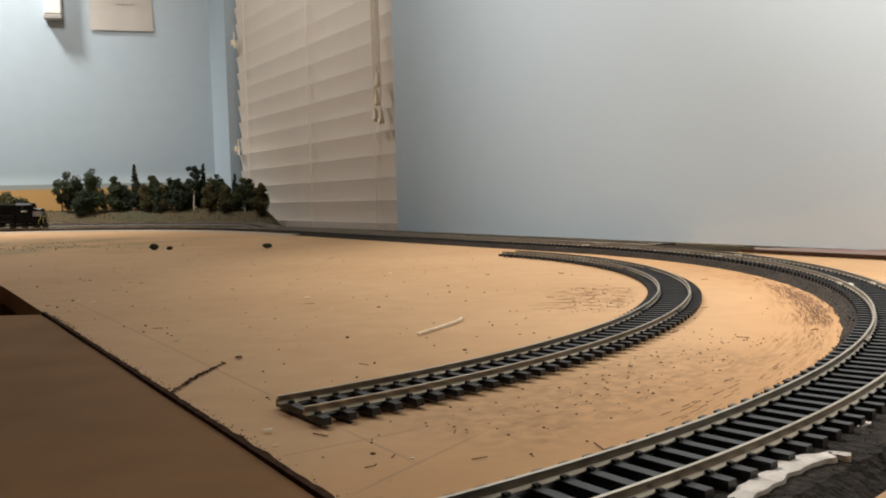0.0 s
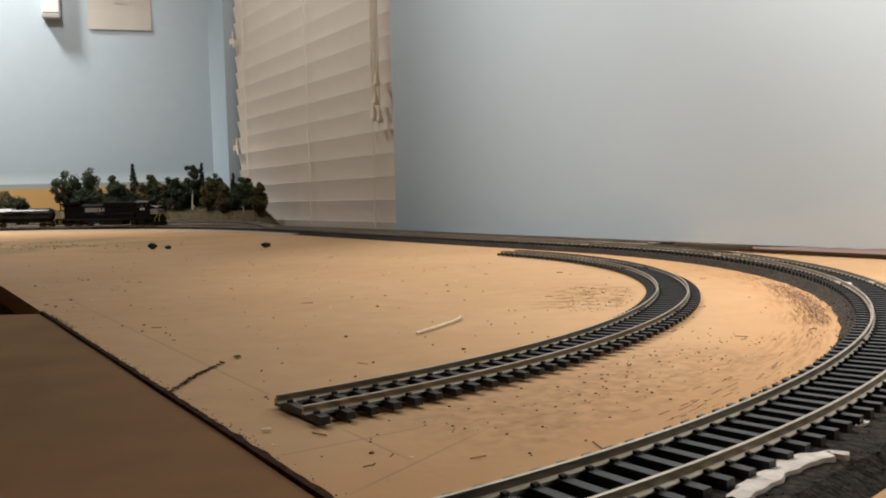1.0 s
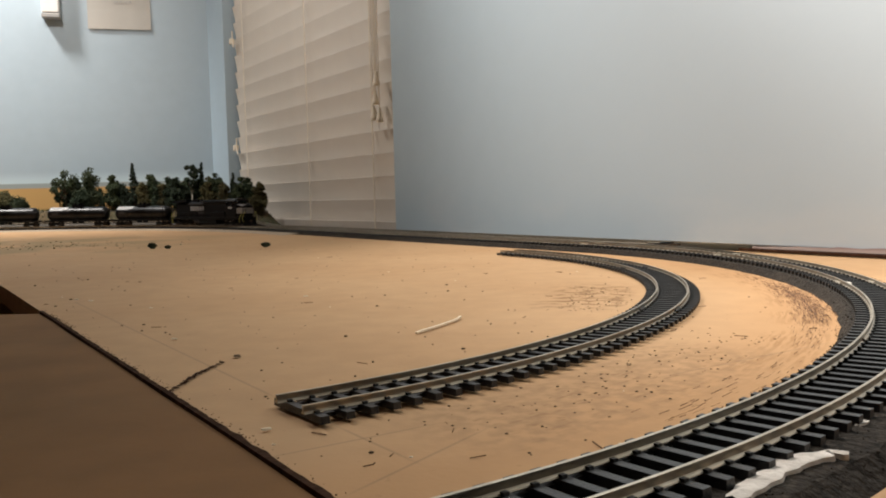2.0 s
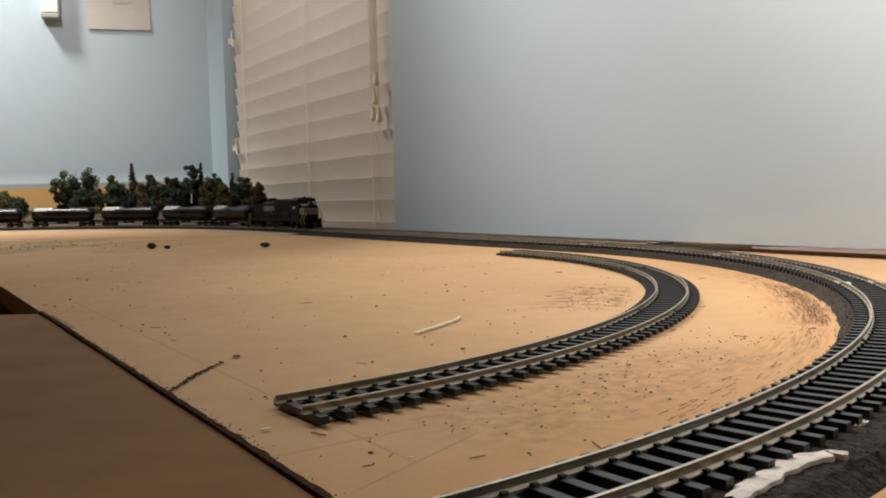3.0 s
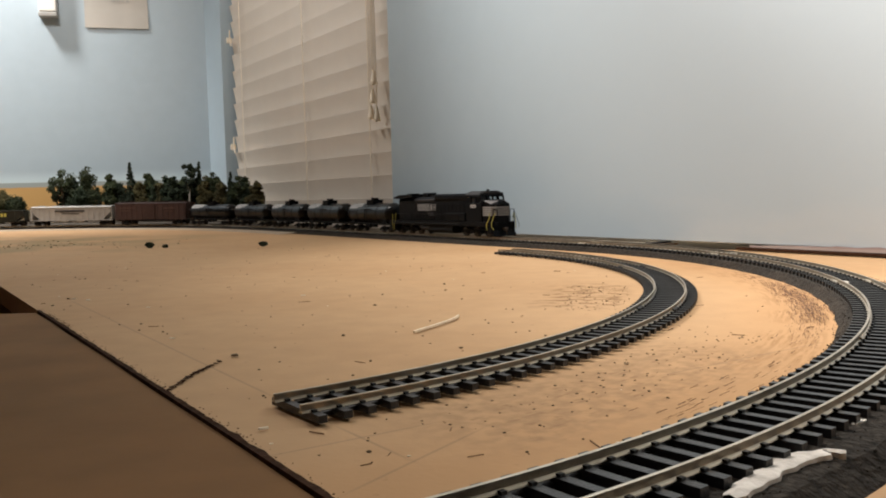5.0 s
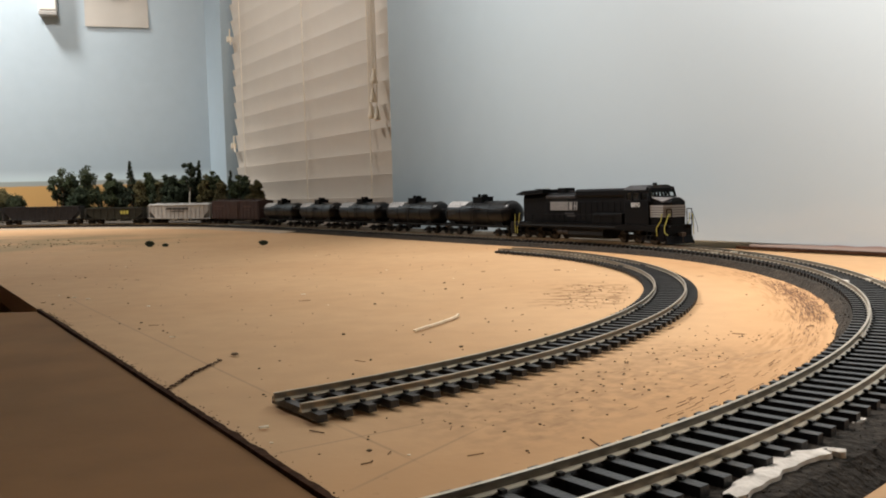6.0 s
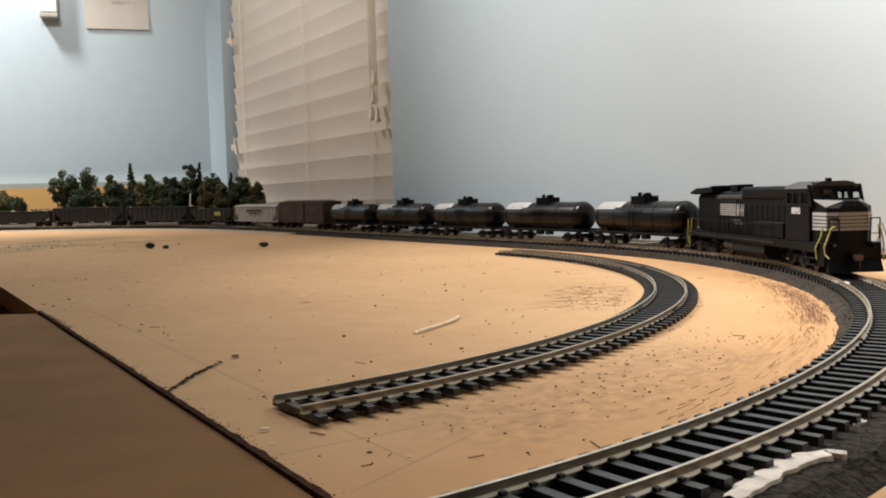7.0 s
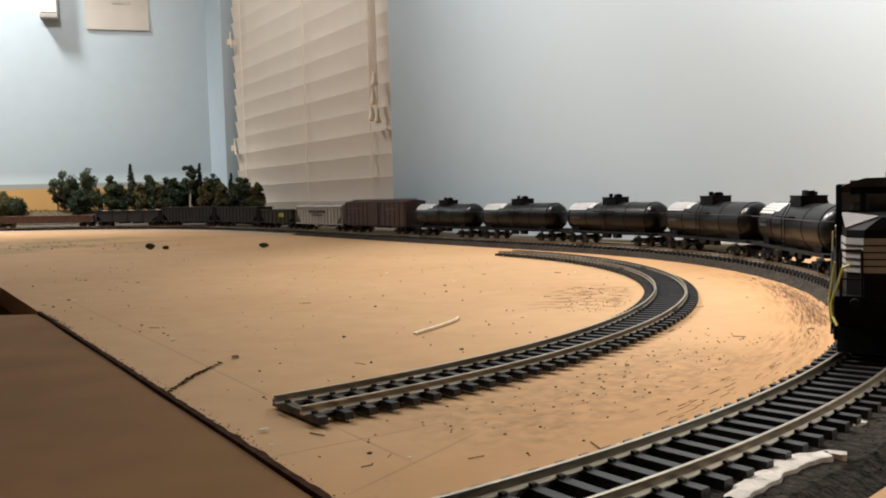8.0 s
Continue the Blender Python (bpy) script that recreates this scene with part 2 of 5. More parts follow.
def board_marks():
    """Old glue scrapes that follow the curves, a green-grey dusting at the far end, scuffs and pencil lines."""
    m = BOARD
    v, sep = coords(m)
    r, a, ra = polar(m, v, sep, MAIN_C)
    streak = noise_of(m, ra, 1.0, 6, (520, 26, 1))
    blot = noise_of(m, v, 30, 4)
    f = calc(m, "MULTIPLY", band(m, r, 0.502, 0.514, 0.530, 0.537), band(m, a, -0.80, -0.55, 0.10, 0.35))
    f = calc(m, "MULTIPLY", f, calc(m, "MULTIPLY", ramped(m, streak, 0.44, 0.58), ramped(m, blot, 0.34, 0.56)))
    mixed(m, calc(m, "MULTIPLY", f, 0.45), (0.17, 0.085, 0.035))
    warm = calc(m, "MULTIPLY", band(m, r, 0.46, 0.52, 0.54, 0.60), band(m, a, -1.5, -1.0, 0.5, 1.0))
    mixed(m, calc(m, "MULTIPLY", warm, 0.3), (0.48, 0.235, 0.085))
    r2, a2, ra2 = polar(m, v, sep, LOOSE_C)
    s2 = noise_of(m, ra2, 1.0, 6, (330, 34, 1))
    f2 = calc(m, "MULTIPLY", band(m, r2, 0.478, 0.492, 0.520, 0.534), band(m, a2, -0.92, -0.86, -0.70, -0.50))
    f2 = calc(m, "MULTIPLY", f2, calc(m, "MULTIPLY", ramped(m, s2, 0.46, 0.66), ramped(m, noise_of(m, v, 150, 6), 0.44, 0.62)))
    mixed(m, calc(m, "MULTIPLY", f2, 0.6), (0.20, 0.11, 0.055))
    smudge = calc(m, "MULTIPLY", band(m, r2, 0.472, 0.480, 0.514, 0.540), band(m, a2, -0.95, -0.86, -0.62, -0.56))
    mixed(m, calc(m, "MULTIPLY", smudge, calc(m, "MULTIPLY", ramped(m, noise_of(m, v, 190, 7), 0.36, 0.64), 0.55)), (0.30, 0.18, 0.095))
    f3 = calc(m, "MULTIPLY", band(m, r2, 0.375, 0.395, 0.425, 0.44), band(m, a2, -0.42, -0.34, -0.18, -0.02))
    f3 = calc(m, "MULTIPLY", f3, ramped(m, noise_of(m, v, 95, 6, (0.8, 1.3, 1)), 0.46, 0.60))
    mixed(m, calc(m, "MULTIPLY", f3, 0.8), (0.22, 0.12, 0.055))
    far = calc(m, "MULTIPLY", band(m, sep[1], 0.98, 1.12, 1.50, 1.62), ramped(m, sep[0], -0.30, -0.52))
    far = calc(m, "MULTIPLY", far, ramped(m, noise_of(m, v, 9, 5), 0.36, 0.62))
    mixed(m, calc(m, "MULTIPLY", far, 0.6), (0.23, 0.19, 0.10))
    fine = ramped(m, noise_of(m, v, 160, 3), 0.70, 0.76)
    mixed(m, calc(m, "MULTIPLY", fine, 0.35), (0.22, 0.12, 0.055))
    # pencil lines on the board
    for ax, ay, bx, by in LINES:
        size = math.hypot(bx - ax, by - ay)
        px, py, dx, dy, lo, hi = ax, ay, (bx - ax) / size, (by - ay) / size, -0.01, size + 0.01
        ux, uy = calc(m, "SUBTRACT", sep[0], px), calc(m, "SUBTRACT", sep[1], py)
        along = calc(m, "ADD", calc(m, "MULTIPLY", ux, dx), calc(m, "MULTIPLY", uy, dy))
        off = calc(m, "ABSOLUTE", calc(m, "SUBTRACT", calc(m, "MULTIPLY", ux, dy), calc(m, "MULTIPLY", uy, dx)))
        k = calc(m, "MULTIPLY", ramped(m, off, 0.0002, 0.0007, 1.0, 0.0), band(m, along, lo, lo + 0.02, hi - 0.02, hi))
        mixed(m, calc(m, "MULTIPLY", k, 0.36), (0.19, 0.13, 0.085))


board_marks()


def painted_backdrop(name, haze, cloud):
    """Sky blue board paint that pales towards a hazy, clouded foot."""
    m = material(name, (0.385, 0.468, 0.515), 0.55, vary=0.015, scale=30, bump=0.04, bump_scale=160, second=(0.400, 0.475, 0.518), second_scale=1.6, spec=0.3)
    v, sep = coords(m)
    low = ramped(m, sep[2], haze, 0.0)
    puff = ramped(m, noise_of(m, v, 7, 6, (1, 1, 2.6)), 0.44, 0.72)
    # Colour shifts from blue to neutral grey along the panel.
    mixed(m, ramped(m, sep[0], 1.05, 1.75, 0.0, 0.75), (0.412, 0.452, 0.472))
    mixed(m, calc(m, "MULTIPLY", calc(m, "MULTIPLY", low, puff), cloud), (0.52, 0.52, 0.51))
    return m


BACKDROP = painted_backdrop("painted sky backdrop", 0.11, 0.32)


def painted_hills():
    """The backdrop's printed foot: mauve hills over a pale pinkish plain."""
    m = material("printed hills", (0.40, 0.32, 0.29), 0.7, vary=0.05, scale=40)
    v, sep = coords(m)
    ridge = calc(m, "ADD", calc(m, "MULTIPLY", noise_of(m, v, 9, 4, (1, 1, 0)), 0.004), 0.0035)
    up = ramped(m, calc(m, "SUBTRACT", sep[2], ridge), -0.0005, 0.002)
    mixed(m, up, (0.27, 0.20, 0.19))
    streak = ramped(m, noise_of(m, v, 30, 4, (1, 1, 7)), 0.50, 0.66)
    mixed(m, calc(m, "MULTIPLY", streak, 0.5), (0.30, 0.20, 0.17))
    return m


HILLS = painted_hills()


def painted_desert():
    """The far wall: blue paint over a painted pale horizon and a sandy plain."""
    m = material("blue wall with painted plain", (0.40, 0.485, 0.54), 0.42, vary=0.02, scale=30, bump=0.05, bump_scale=160, spec=0.4)
    v, sep = coords(m)
    mixed(m, ramped(m, sep[2], 0.150, 0.120), (0.55, 0.66, 0.70))
    mixed(m, ramped(m, sep[2], 0.1185, 0.1165), (0.33, 0.37, 0.36))
    sand = ramped(m, calc(m, "ADD", sep[2], calc(m, "MULTIPLY", noise_of(m, v, 20, 3), 0.006)), 0.111, 0.107)
    mixed(m, sand, (0.56, 0.34, 0.13))
    return m


DESERT = painted_desert()


# ---- mesh helpers ----
def mesh_of(bm, name, material_, smooth=False):
    bmesh.ops.recalc_face_normals(bm, faces=bm.faces)
    me = bpy.data.meshes.new(name)
    bm.to_mesh(me)
    bm.free()
    me.materials.append(material_)
    if smooth:
        me.shade_smooth()
        me.set_sharp_from_angle(angle=radians(38))
    return me


def part(name, bm, material_, parent=None, label="", smooth=False, m=None, kind=""):
    ob = new(name, mesh_of(bm, name, material_, smooth))
    if parent:
        ob.parent = parent
    if m is not None:
        ob.matrix_basis = m
    return tagged(ob, label, kind=kind)


def empty(name, label, category, group="", m=None, kind=""):
    ob = new(name)
    ob.empty_display_size = 0.01
    if m is not None:
        ob.matrix_world = m
    return tagged(ob, label, category, group, kind)


def box(bm, x0, x1, y0, y1, z0, z1, bevel=0.0):
    m = Matrix.LocRotScale(((x0 + x1) / 2, (y0 + y1) / 2, (z0 + z1) / 2), None, (x1 - x0, y1 - y0, z1 - z0))
    r = bmesh.ops.create_cube(bm, size=1, matrix=m)
    if bevel:
        edges = list({e for v in r["verts"] for e in v.link_edges})
        bmesh.ops.bevel(bm, geom=edges, offset=bevel, segments=2, affect="EDGES", profile=0.5)
    return bm


def boxes(*rows, bevel=0.0):
    bm = bmesh.new()
    for r in rows:
        box(bm, *r, bevel=bevel)
    return bm


def rod(bm, a, b, r, n=8, r2=None):
    a, b = Vector(a), Vector(b)
    d = b - a
    m = Matrix.Translation((a + b) / 2) @ d.to_track_quat("Z", "Y").to_matrix().to_4x4()
    bmesh.ops.create_cone(bm, cap_ends=True, segments=n, radius1=r, radius2=r if r2 is None else r2, depth=d.length, matrix=m)
    return bm


def wire(bm, pts, r, n=6):
    for a, b in zip(pts, pts[1:]):
        rod(bm, a, b, r, n)
    return bm


def prism(bm, profile, y0, y1):
    """A side outline (x, z) carried across from y0 to y1."""
    a = [bm.verts.new((x, y0, z)) for x, z in profile]
    b = [bm.verts.new((x, y1, z)) for x, z in profile]
    bm.faces.new(a)
    bm.faces.new(b[::-1])
    for i in range(len(a)):
        j = (i + 1) % len(a)
        bm.faces.new((a[i], b[i], b[j], a[j]))
    return bm


def beam(bm, profile, x0, x1):
    """A cross-section (y, z) carried along from x0 to x1."""
    a = [bm.verts.new((x0, y, z)) for y, z in profile]
    b = [bm.verts.new((x1, y, z)) for y, z in profile]
    bm.faces.new(a)
    bm.faces.new(b[::-1])
    for i in range(len(a)):
        j = (i + 1) % len(a)
        bm.faces.new((a[i], b[i], b[j], a[j]))
    return bm


def sweep(bm, points, section, closed=True):
    """A section (side, height) carried along points (x, y, z)."""
    pts = [Vector(p) for p in points]
    rings = []
    for i, p in enumerate(pts):
        d = pts[min(i + 1, len(pts) - 1)] - pts[max(i - 1, 0)]
        side = Vector((d.y, -d.x, 0)).normalized()
        rings.append([bm.verts.new(p + side * u + Vector((0, 0, w))) for u, w in section])
    k = len(section)
    for a, b in zip(rings, rings[1:]):
        for i in range(k if closed else k - 1):
            j = (i + 1) % k
            bm.faces.new((a[i], a[j], b[j], b[i]))
    if closed:
        bm.faces.new(rings[0])
        bm.faces.new(rings[-1][::-1])
    return bm


# ---- the room ----
CORNER = Vector((-0.630, 2.335, 0))
ALONG = Vector((0.530, -0.848, 0)).normalized()
AWAY = Vector((-0.958, -0.287, 0)).normalized()
FAR = CORNER + ALONG * 0.045      # foot of the corner between the far wall and the window wall
EDGE_S = 1.052      # along the window wall, from the corner to the backdrop's free edge
FLOOR_Z, CEIL_Z = -0.95, 1.50


def wall_pose(origin, along):
    return Matrix.Translation(origin) @ Matrix.Rotation(math.atan2(along.y, along.x), 4, "Z")


def wall_top(x):
    """The y of the walls behind the board, at x."""
    if x < CORNER.x:
        return CORNER.y + (x - CORNER.x) * 0.2996 - 0.052
    return CORNER.y - (x - CORNER.x) * 1.6 - 0.004


def room():
    c2, c3 = CORNER + ALONG * 4.0, FAR + AWAY * 4.6
    c4 = c3 + ALONG * 3.7
    mid = (CORNER + c2 + c3 + c4) / 4
    # window wall, with its opening; x runs along it from the corner, y outwards
    w = wall_pose(CORNER, ALONG)
    bm = boxes((0.0, 0.172, 0.0, 0.12, FLOOR_Z, CEIL_Z), (1.35, 4.0, 0.0, 0.12, FLOOR_Z, CEIL_Z), (0.172, 1.35, 0.0, 0.12, FLOOR_Z, -0.22), (0.172, 1.35, 0.0, 0.12, 1.12, CEIL_Z))
    tagged(part("wall_north", bm, BLUE, m=w), "pale blue painted wall with the window opening", "wall", kind="structure")
    win = empty("window_1", "dark window behind closed ivory blinds", "window", m=w, kind="structure")
    part("window_frame", boxes((0.172, 0.205, 0.05, 0.10, -0.22, 1.12), (1.31, 1.35, 0.05, 0.10, -0.22, 1.12), (0.205, 1.31, 0.05, 0.10, 1.08, 1.12), (0.205, 1.31, 0.05, 0.10, -0.22, -0.18), (0.74, 0.78, 0.055, 0.095, -0.18, 1.08)), FRAME_WHITE, win)
    for a, b in ((0.205, 0.74), (0.78, 1.31)):
        part("pane", boxes((a, b, 0.072, 0.076, -0.18, 1.08)), GLASS, win)
    m = wall_pose(c3, -AWAY)
    tagged(part("wall_west", boxes((0, 4.72, 0.0, 0.12, FLOOR_Z, CEIL_Z)), DESERT, m=m), "pale blue wall with a painted sandy plain", "wall", kind="structure")
    for name, a, b in (("wall_south", c4, c3), ("wall_east", c2, c4)):
        d = (b - a).normalized()
        tagged(part(name, boxes((-0.12, (b - a).length + 0.12, 0.002, 0.12, FLOOR_Z, CEIL_Z)), BROWN_WALL, m=wall_pose(a, d)), "plain dark brown wall out of view", "wall", kind="structure")
    # Unseen wall, added to keep lamp light off the near-left board.
    end, way = Vector((-0.717, 1.222, 0)), Vector((-0.26, -0.966, 0)).normalized()
    m = wall_pose(end, way)
    tagged(part("wall_partition", boxes((0.0, 3.2, -0.10, 0.0, FLOOR_Z, CEIL_Z)), BROWN_WALL, m=m), "plain dark wall added out of view to shade the near-left board", "wall", kind="structure")
    for name, z0, z1, mat in (("floor", FLOOR_Z - 0.1, FLOOR_Z, FLOOR), ("ceiling", CEIL_Z, CEIL_Z + 0.1, CEILING)):
        bm = bmesh.new()
        ring = [mid + (c - mid) * 1.06 for c in (CORNER, c2, c4, c3)]
        lo, hi = [bm.verts.new((c.x, c.y, z0)) for c in ring], [bm.verts.new((c.x, c.y, z1)) for c in ring]
        bm.faces.new(lo), bm.faces.new(hi[::-1])
        for i in range(4):
            bm.faces.new((lo[i], lo[(i + 1) % 4], hi[(i + 1) % 4], hi[i]))
        tagged(part(name, bm, mat), "brown carpet floor" if name == "floor" else "plain matt painted ceiling", name, kind="structure")


room()


def edge_line(x):
    """The near edge of the big board, where the gap runs."""
    pts = [(-4.6, 0.05), (-2.2, 1.15), (-1.0, 1.32), (-0.72, 1.27), (-0.62, 1.06), (-0.345, 0.672), (-0.241, 0.512), (-0.092, 0.283), (-0.027, 0.181), (0.16, -0.11), (0.20, -0.45), (1.2, -0.45)]
    return float(np.interp(x, [p[0] for p in pts], [p[1] for p in pts]))


def boards():
    bm = bmesh.new()
    xs = sorted(set(np.round(np.concatenate([np.arange(-4.3, -1.2, 0.1), np.arange(-1.2, 0.98, 0.02), [CORNER.x, -0.345, -0.241, -0.092, -0.027]]), 4)))
    cols = []
    for x in xs:
        y0, y1 = edge_line(x), wall_top(x)
        if y1 - y0 > 0.02:
            cols.append([bm.verts.new((x, y0 + (y1 - y0) * k / 12, lift(x))) for k in range(13)])
    for a, b in zip(cols, cols[1:]):
        for k in range(12):
            bm.faces.new((a[k], b[k], b[k + 1], a[k + 1]))
    top = list(bm.faces)
    ext = bmesh.ops.extrude_face_region(bm, geom=top)
    bmesh.ops.translate(bm, verts=[v for v in ext["geom"] if isinstance(v, bmesh.types.BMVert)], vec=(0, 0, -0.014))
    tagged(part("layout_board", bm, BOARD), "tan painted plywood layout board with scuffs and old glue", "table", kind="structure")
    # the darker board on the near side of the gap, a little lower
    d = Vector((0.149, -0.231, 0)).normalized()
    n = Vector((d.y, -d.x, 0))
    bm = bmesh.new()
    def at(s, off):
        p = Vector((-0.241, 0.512, 0)) + d * s + n * off
        return (p.x, p.y)
    outline = [at(0.004, 0.0020), at(0.05, 0.0012), at(0.10, 0.0016), at(0.19, 0.0010), at(0.27, 0.0014), at(0.33, 0.0009), at(0.40, 0.0014), at(0.70, 0.0012), (0.16, -0.55), (-0.9, -0.55), (-0.9, 0.519)]
    lo, hi = [bm.verts.new((x, y, -0.0165)) for x, y in outline], [bm.verts.new((x, y, -0.0008)) for x, y in outline]
    bm.faces.new(lo), bm.faces.new(hi[::-1])
    for i in range(len(lo)):
        j = (i + 1) % len(lo)
        bm.faces.new((lo[i], lo[j], hi[j], hi[i]))
    tagged(part("side_board", bm, SIDE_BOARD), "board beside the gap, coloured darker to stand for its shade", "table", kind="structure")
    # framing under the two boards
    bm = boxes((-0.30, 0.42, -0.03, 0.03, -0.09, -0.018))
    tagged(part("frame_rail", bm, BOARD_EDGE, m=Matrix.Translation((-0.10, 0.30, 0)) @ Matrix.Rotation(math.atan2(d.y, d.x), 4, "Z")), "dark wooden rail under the board joint", "frame", kind="structure")
    for x, y in ((0.3, 0.2), (0.0, 1.3), (-0.9, 1.6), (-2.2, 1.5), (-0.5, -0.4), (-0.55, 0.45)):
        tagged(part("table_leg", boxes((-0.03, 0.03, -0.03, 0.03, FLOOR_Z, -0.0165 + lift(x) * 0.9), bevel=0.003), BOARD_EDGE, m=Matrix.Translation((x, y, 0))), "plain wooden post that carries the layout board", "table leg", "legs under the layout")


boards()


# ---- the sky backdrop and the blinds ----
def backdrop():
    w = wall_pose(CORNER, ALONG)
    ob = tagged(part("backdrop", boxes((EDGE_S, 3.6, -0.010, -0.004, 0.006, 1.30), bevel=0.001), BACKDROP, m=w), "sky blue painted backdrop panel with hazy clouds", "backdrop", kind="structure")
    return ob


backdrop()


def blinds():
    """Closed slats, each on its own, with ladder cords, lift cords and tassels."""
    w = wall_pose(CORNER, ALONG) @ Matrix.Translation((0, 0.026, 0))
    ob = empty("window_blind", "closed ivory two-inch slat blind", "blind", m=w)
    x0, x1, pitch = 0.182, 1.30, 0.0403
    bm = bmesh.new()
    n = 8
    prof = []
    for i in range(n + 1):
        u = i / n - 0.5
        prof.append((0.0014 * math.cos(u * math.pi), u * 0.0495))
    tilt = radians(9)
    ring = []
    for off in (0, 0.0026):
        pts = [(y + off, z) for y, z in prof]
        ring += pts if off == 0 else pts[::-1]
    ring = [(y * math.cos(tilt) - z * math.sin(tilt), y * math.sin(tilt) + z * math.cos(tilt)) for y, z in ring]
    beam(bm, ring, x0, x1)
    data = mesh_of(bm, "slat", SLAT, True)
    for i in range(24):
        s = new("slat", data)
        s.parent = ob
        s.matrix_basis = pose(random.uniform(-0.002, 0.002), 0, -0.0875 + i * pitch, random.uniform(-1.5, 1.5), 0, 0)
    part("head_rail", boxes((x0, x1, -0.02, 0.02, 0.905, 0.955), bevel=0.002), SLAT, ob)
    part("bottom_rail", boxes((x0, x1, -0.012, 0.012, -0.155, -0.135), bevel=0.003), SLAT, ob)
    for x in (0.265, 0.640, 0.928):
        bm = boxes((x - 0.0017, x + 0.0017, -0.0105, -0.0097, -0.14, 0.90))
        part("ladder_tape", bm, CORD, ob)
    # lift cords and their tassels
    for x, z, dx in ((0.966, 0.222, 0.0), (0.972, 0.254, 0.001), (0.958, 0.195, -0.002), (0.980, 0.190, 0.004)):
        bm = bmesh.new()
        wire(bm, [(x - dx, -0.021, 0.9), (x, -0.022, z + 0.02)], 0.0010, 5)
        c = part("lift_cord", bm, CORD, ob)
        bm = bmesh.new()
        for za, zb, ra, rb in ((0.024, 0.018, 0.0022, 0.0030), (0.018, 0.004, 0.0030, 0.0062), (0.004, 0.0, 0.0062, 0.0058)):
            rod(bm, (x, -0.022, z + zb), (x, -0.022, z + za), rb, 12, ra)
        part("tassel", bm, TASSEL, c, "cream bell-shaped tassel", smooth=True)
    # cord hooks at the blind's far end
    for z in (0.185, 0.445):
        bm = boxes((0.205, 0.215, -0.024, -0.012, z, z + 0.014), bevel=0.002)
        wire(bm, [(0.222, -0.020, z + 0.03), (0.226, -0.022, z + 0.004), (0.234, -0.022, z - 0.010)], 0.0018)
        part("cord_clip", bm, TASSEL, ob)


blinds()


def wall_things():
    """A paper sheet and a small white box on the far wall."""
    w = wall_pose(FAR, -AWAY)          # x runs back to the corner, y outwards
    bm = bmesh.new()
    cols = [[bm.verts.new((-0.290 + 0.151 * i / 10, -0.0015 - 0.001 * abs(math.sin(i * 0.55)) - 0.002 * (j == 0), 0.503 + 0.30 * j / 6)) for j in range(7)] for i in range(11)]
    for a, b in zip(cols, cols[1:]):
        for j in range(6):
            bm.faces.new((a[j], b[j], b[j + 1], a[j + 1]))
    ext = bmesh.ops.extrude_face_region(bm, geom=list(bm.faces))
    bmesh.ops.translate(bm, verts=[v for v in ext["geom"] if isinstance(v, bmesh.types.BMVert)], vec=(0, 0.0006, 0))
    sheet = tagged(part("paper_sheet", bm, PAPER, m=w), "cream paper sheet with faint marks pinned to the blue wall", "paper")
    for i, (a, b) in enumerate(((0.0, 0.010), (0.014, 0.020), (0.024, 0.031), (0.036, 0.042))):
        part("pencil_mark", boxes((-0.226 + a, -0.226 + b, -0.0034, -0.0030, 0.570, 0.573 + 0.002 * (i % 2))), COVERED, sheet)
    ob = empty("wall_box", "small white plastic box on the blue wall", "switch", m=w @ Matrix.Translation((-0.372, 0, 0.535)))
    part("casing", boxes((-0.020, 0.020, -0.030, -0.002, 0.0, 0.13), bevel=0.003), WHITE_PLASTIC, ob)
    part("base_cap", boxes((-0.021, 0.021, -0.031, -0.001, -0.012, -0.001), bevel=0.002), COVERED, ob)


wall_things()


# ---- tracks ----
GAUGE = 0.0165
RAIL_SECTION = [(-0.0011, 0.0), (0.0011, 0.0), (0.0010, 0.0003), (0.0003, 0.0006), (0.0003, 0.0016), (0.00045, 0.0018), (0.00045, 0.00245), (0.0003, 0.0025), (-0.0003, 0.0025), (-0.00045, 0.00245), (-0.00045, 0.0018), (-0.0003, 0.0016), (-0.0003, 0.0006), (-0.0010, 0.0003)]
TIE_H, TIE_STEP = 0.0022, 0.00765


def tie_mesh():
    """One sleeper with four moulded spikes."""
    bm = bmesh.new()
    beam(bm, [(-0.0015, 0.0), (0.0015, 0.0), (0.00135, TIE_H), (-0.00135, TIE_H)], -0.0152, 0.0152)
    for x in (-0.0100, -0.0073, 0.0073, 0.0100):
        box(bm, x - 0.0006, x + 0.0006, -0.0007, 0.0007, TIE_H - 0.0002, TIE_H + 0.0007)
    return mesh_of(bm, "tie", TIE)


def rail_points(points, side):
    out = []
    for i, p in enumerate(points):
        d = points[min(i + 1, len(points) - 1)] - points[max(i - 1, 0)]
        n = Vector((d.y, -d.x, 0)).normalized()
        out.append(p + n * side)
    return out


def lay_rails(thing, points, z):
    up = Vector((0, 0, z + TIE_H))
    for side in (-1, 1):
        bm = bmesh.new()
        sweep(bm, [p + up for p in rail_points(points, side * (GAUGE / 2 + 0.00045))], RAIL_SECTION)
        part("rail", bm, RAIL, thing, smooth=True)


def lay_webs(thing, points, z):
    """The thin plastic strips that hold the ties together under the rails."""
    up = Vector((0, 0, z))
    for side in (-1, 1):
        bm = bmesh.new()
        sweep(bm, [p + up for p in rail_points(points, side * GAUGE / 2)], [(-0.0009, 0.0002), (0.0009, 0.0002), (0.0009, 0.0013), (-0.0009, 0.0013)])
        part("tie_strip", bm, TIE, thing)


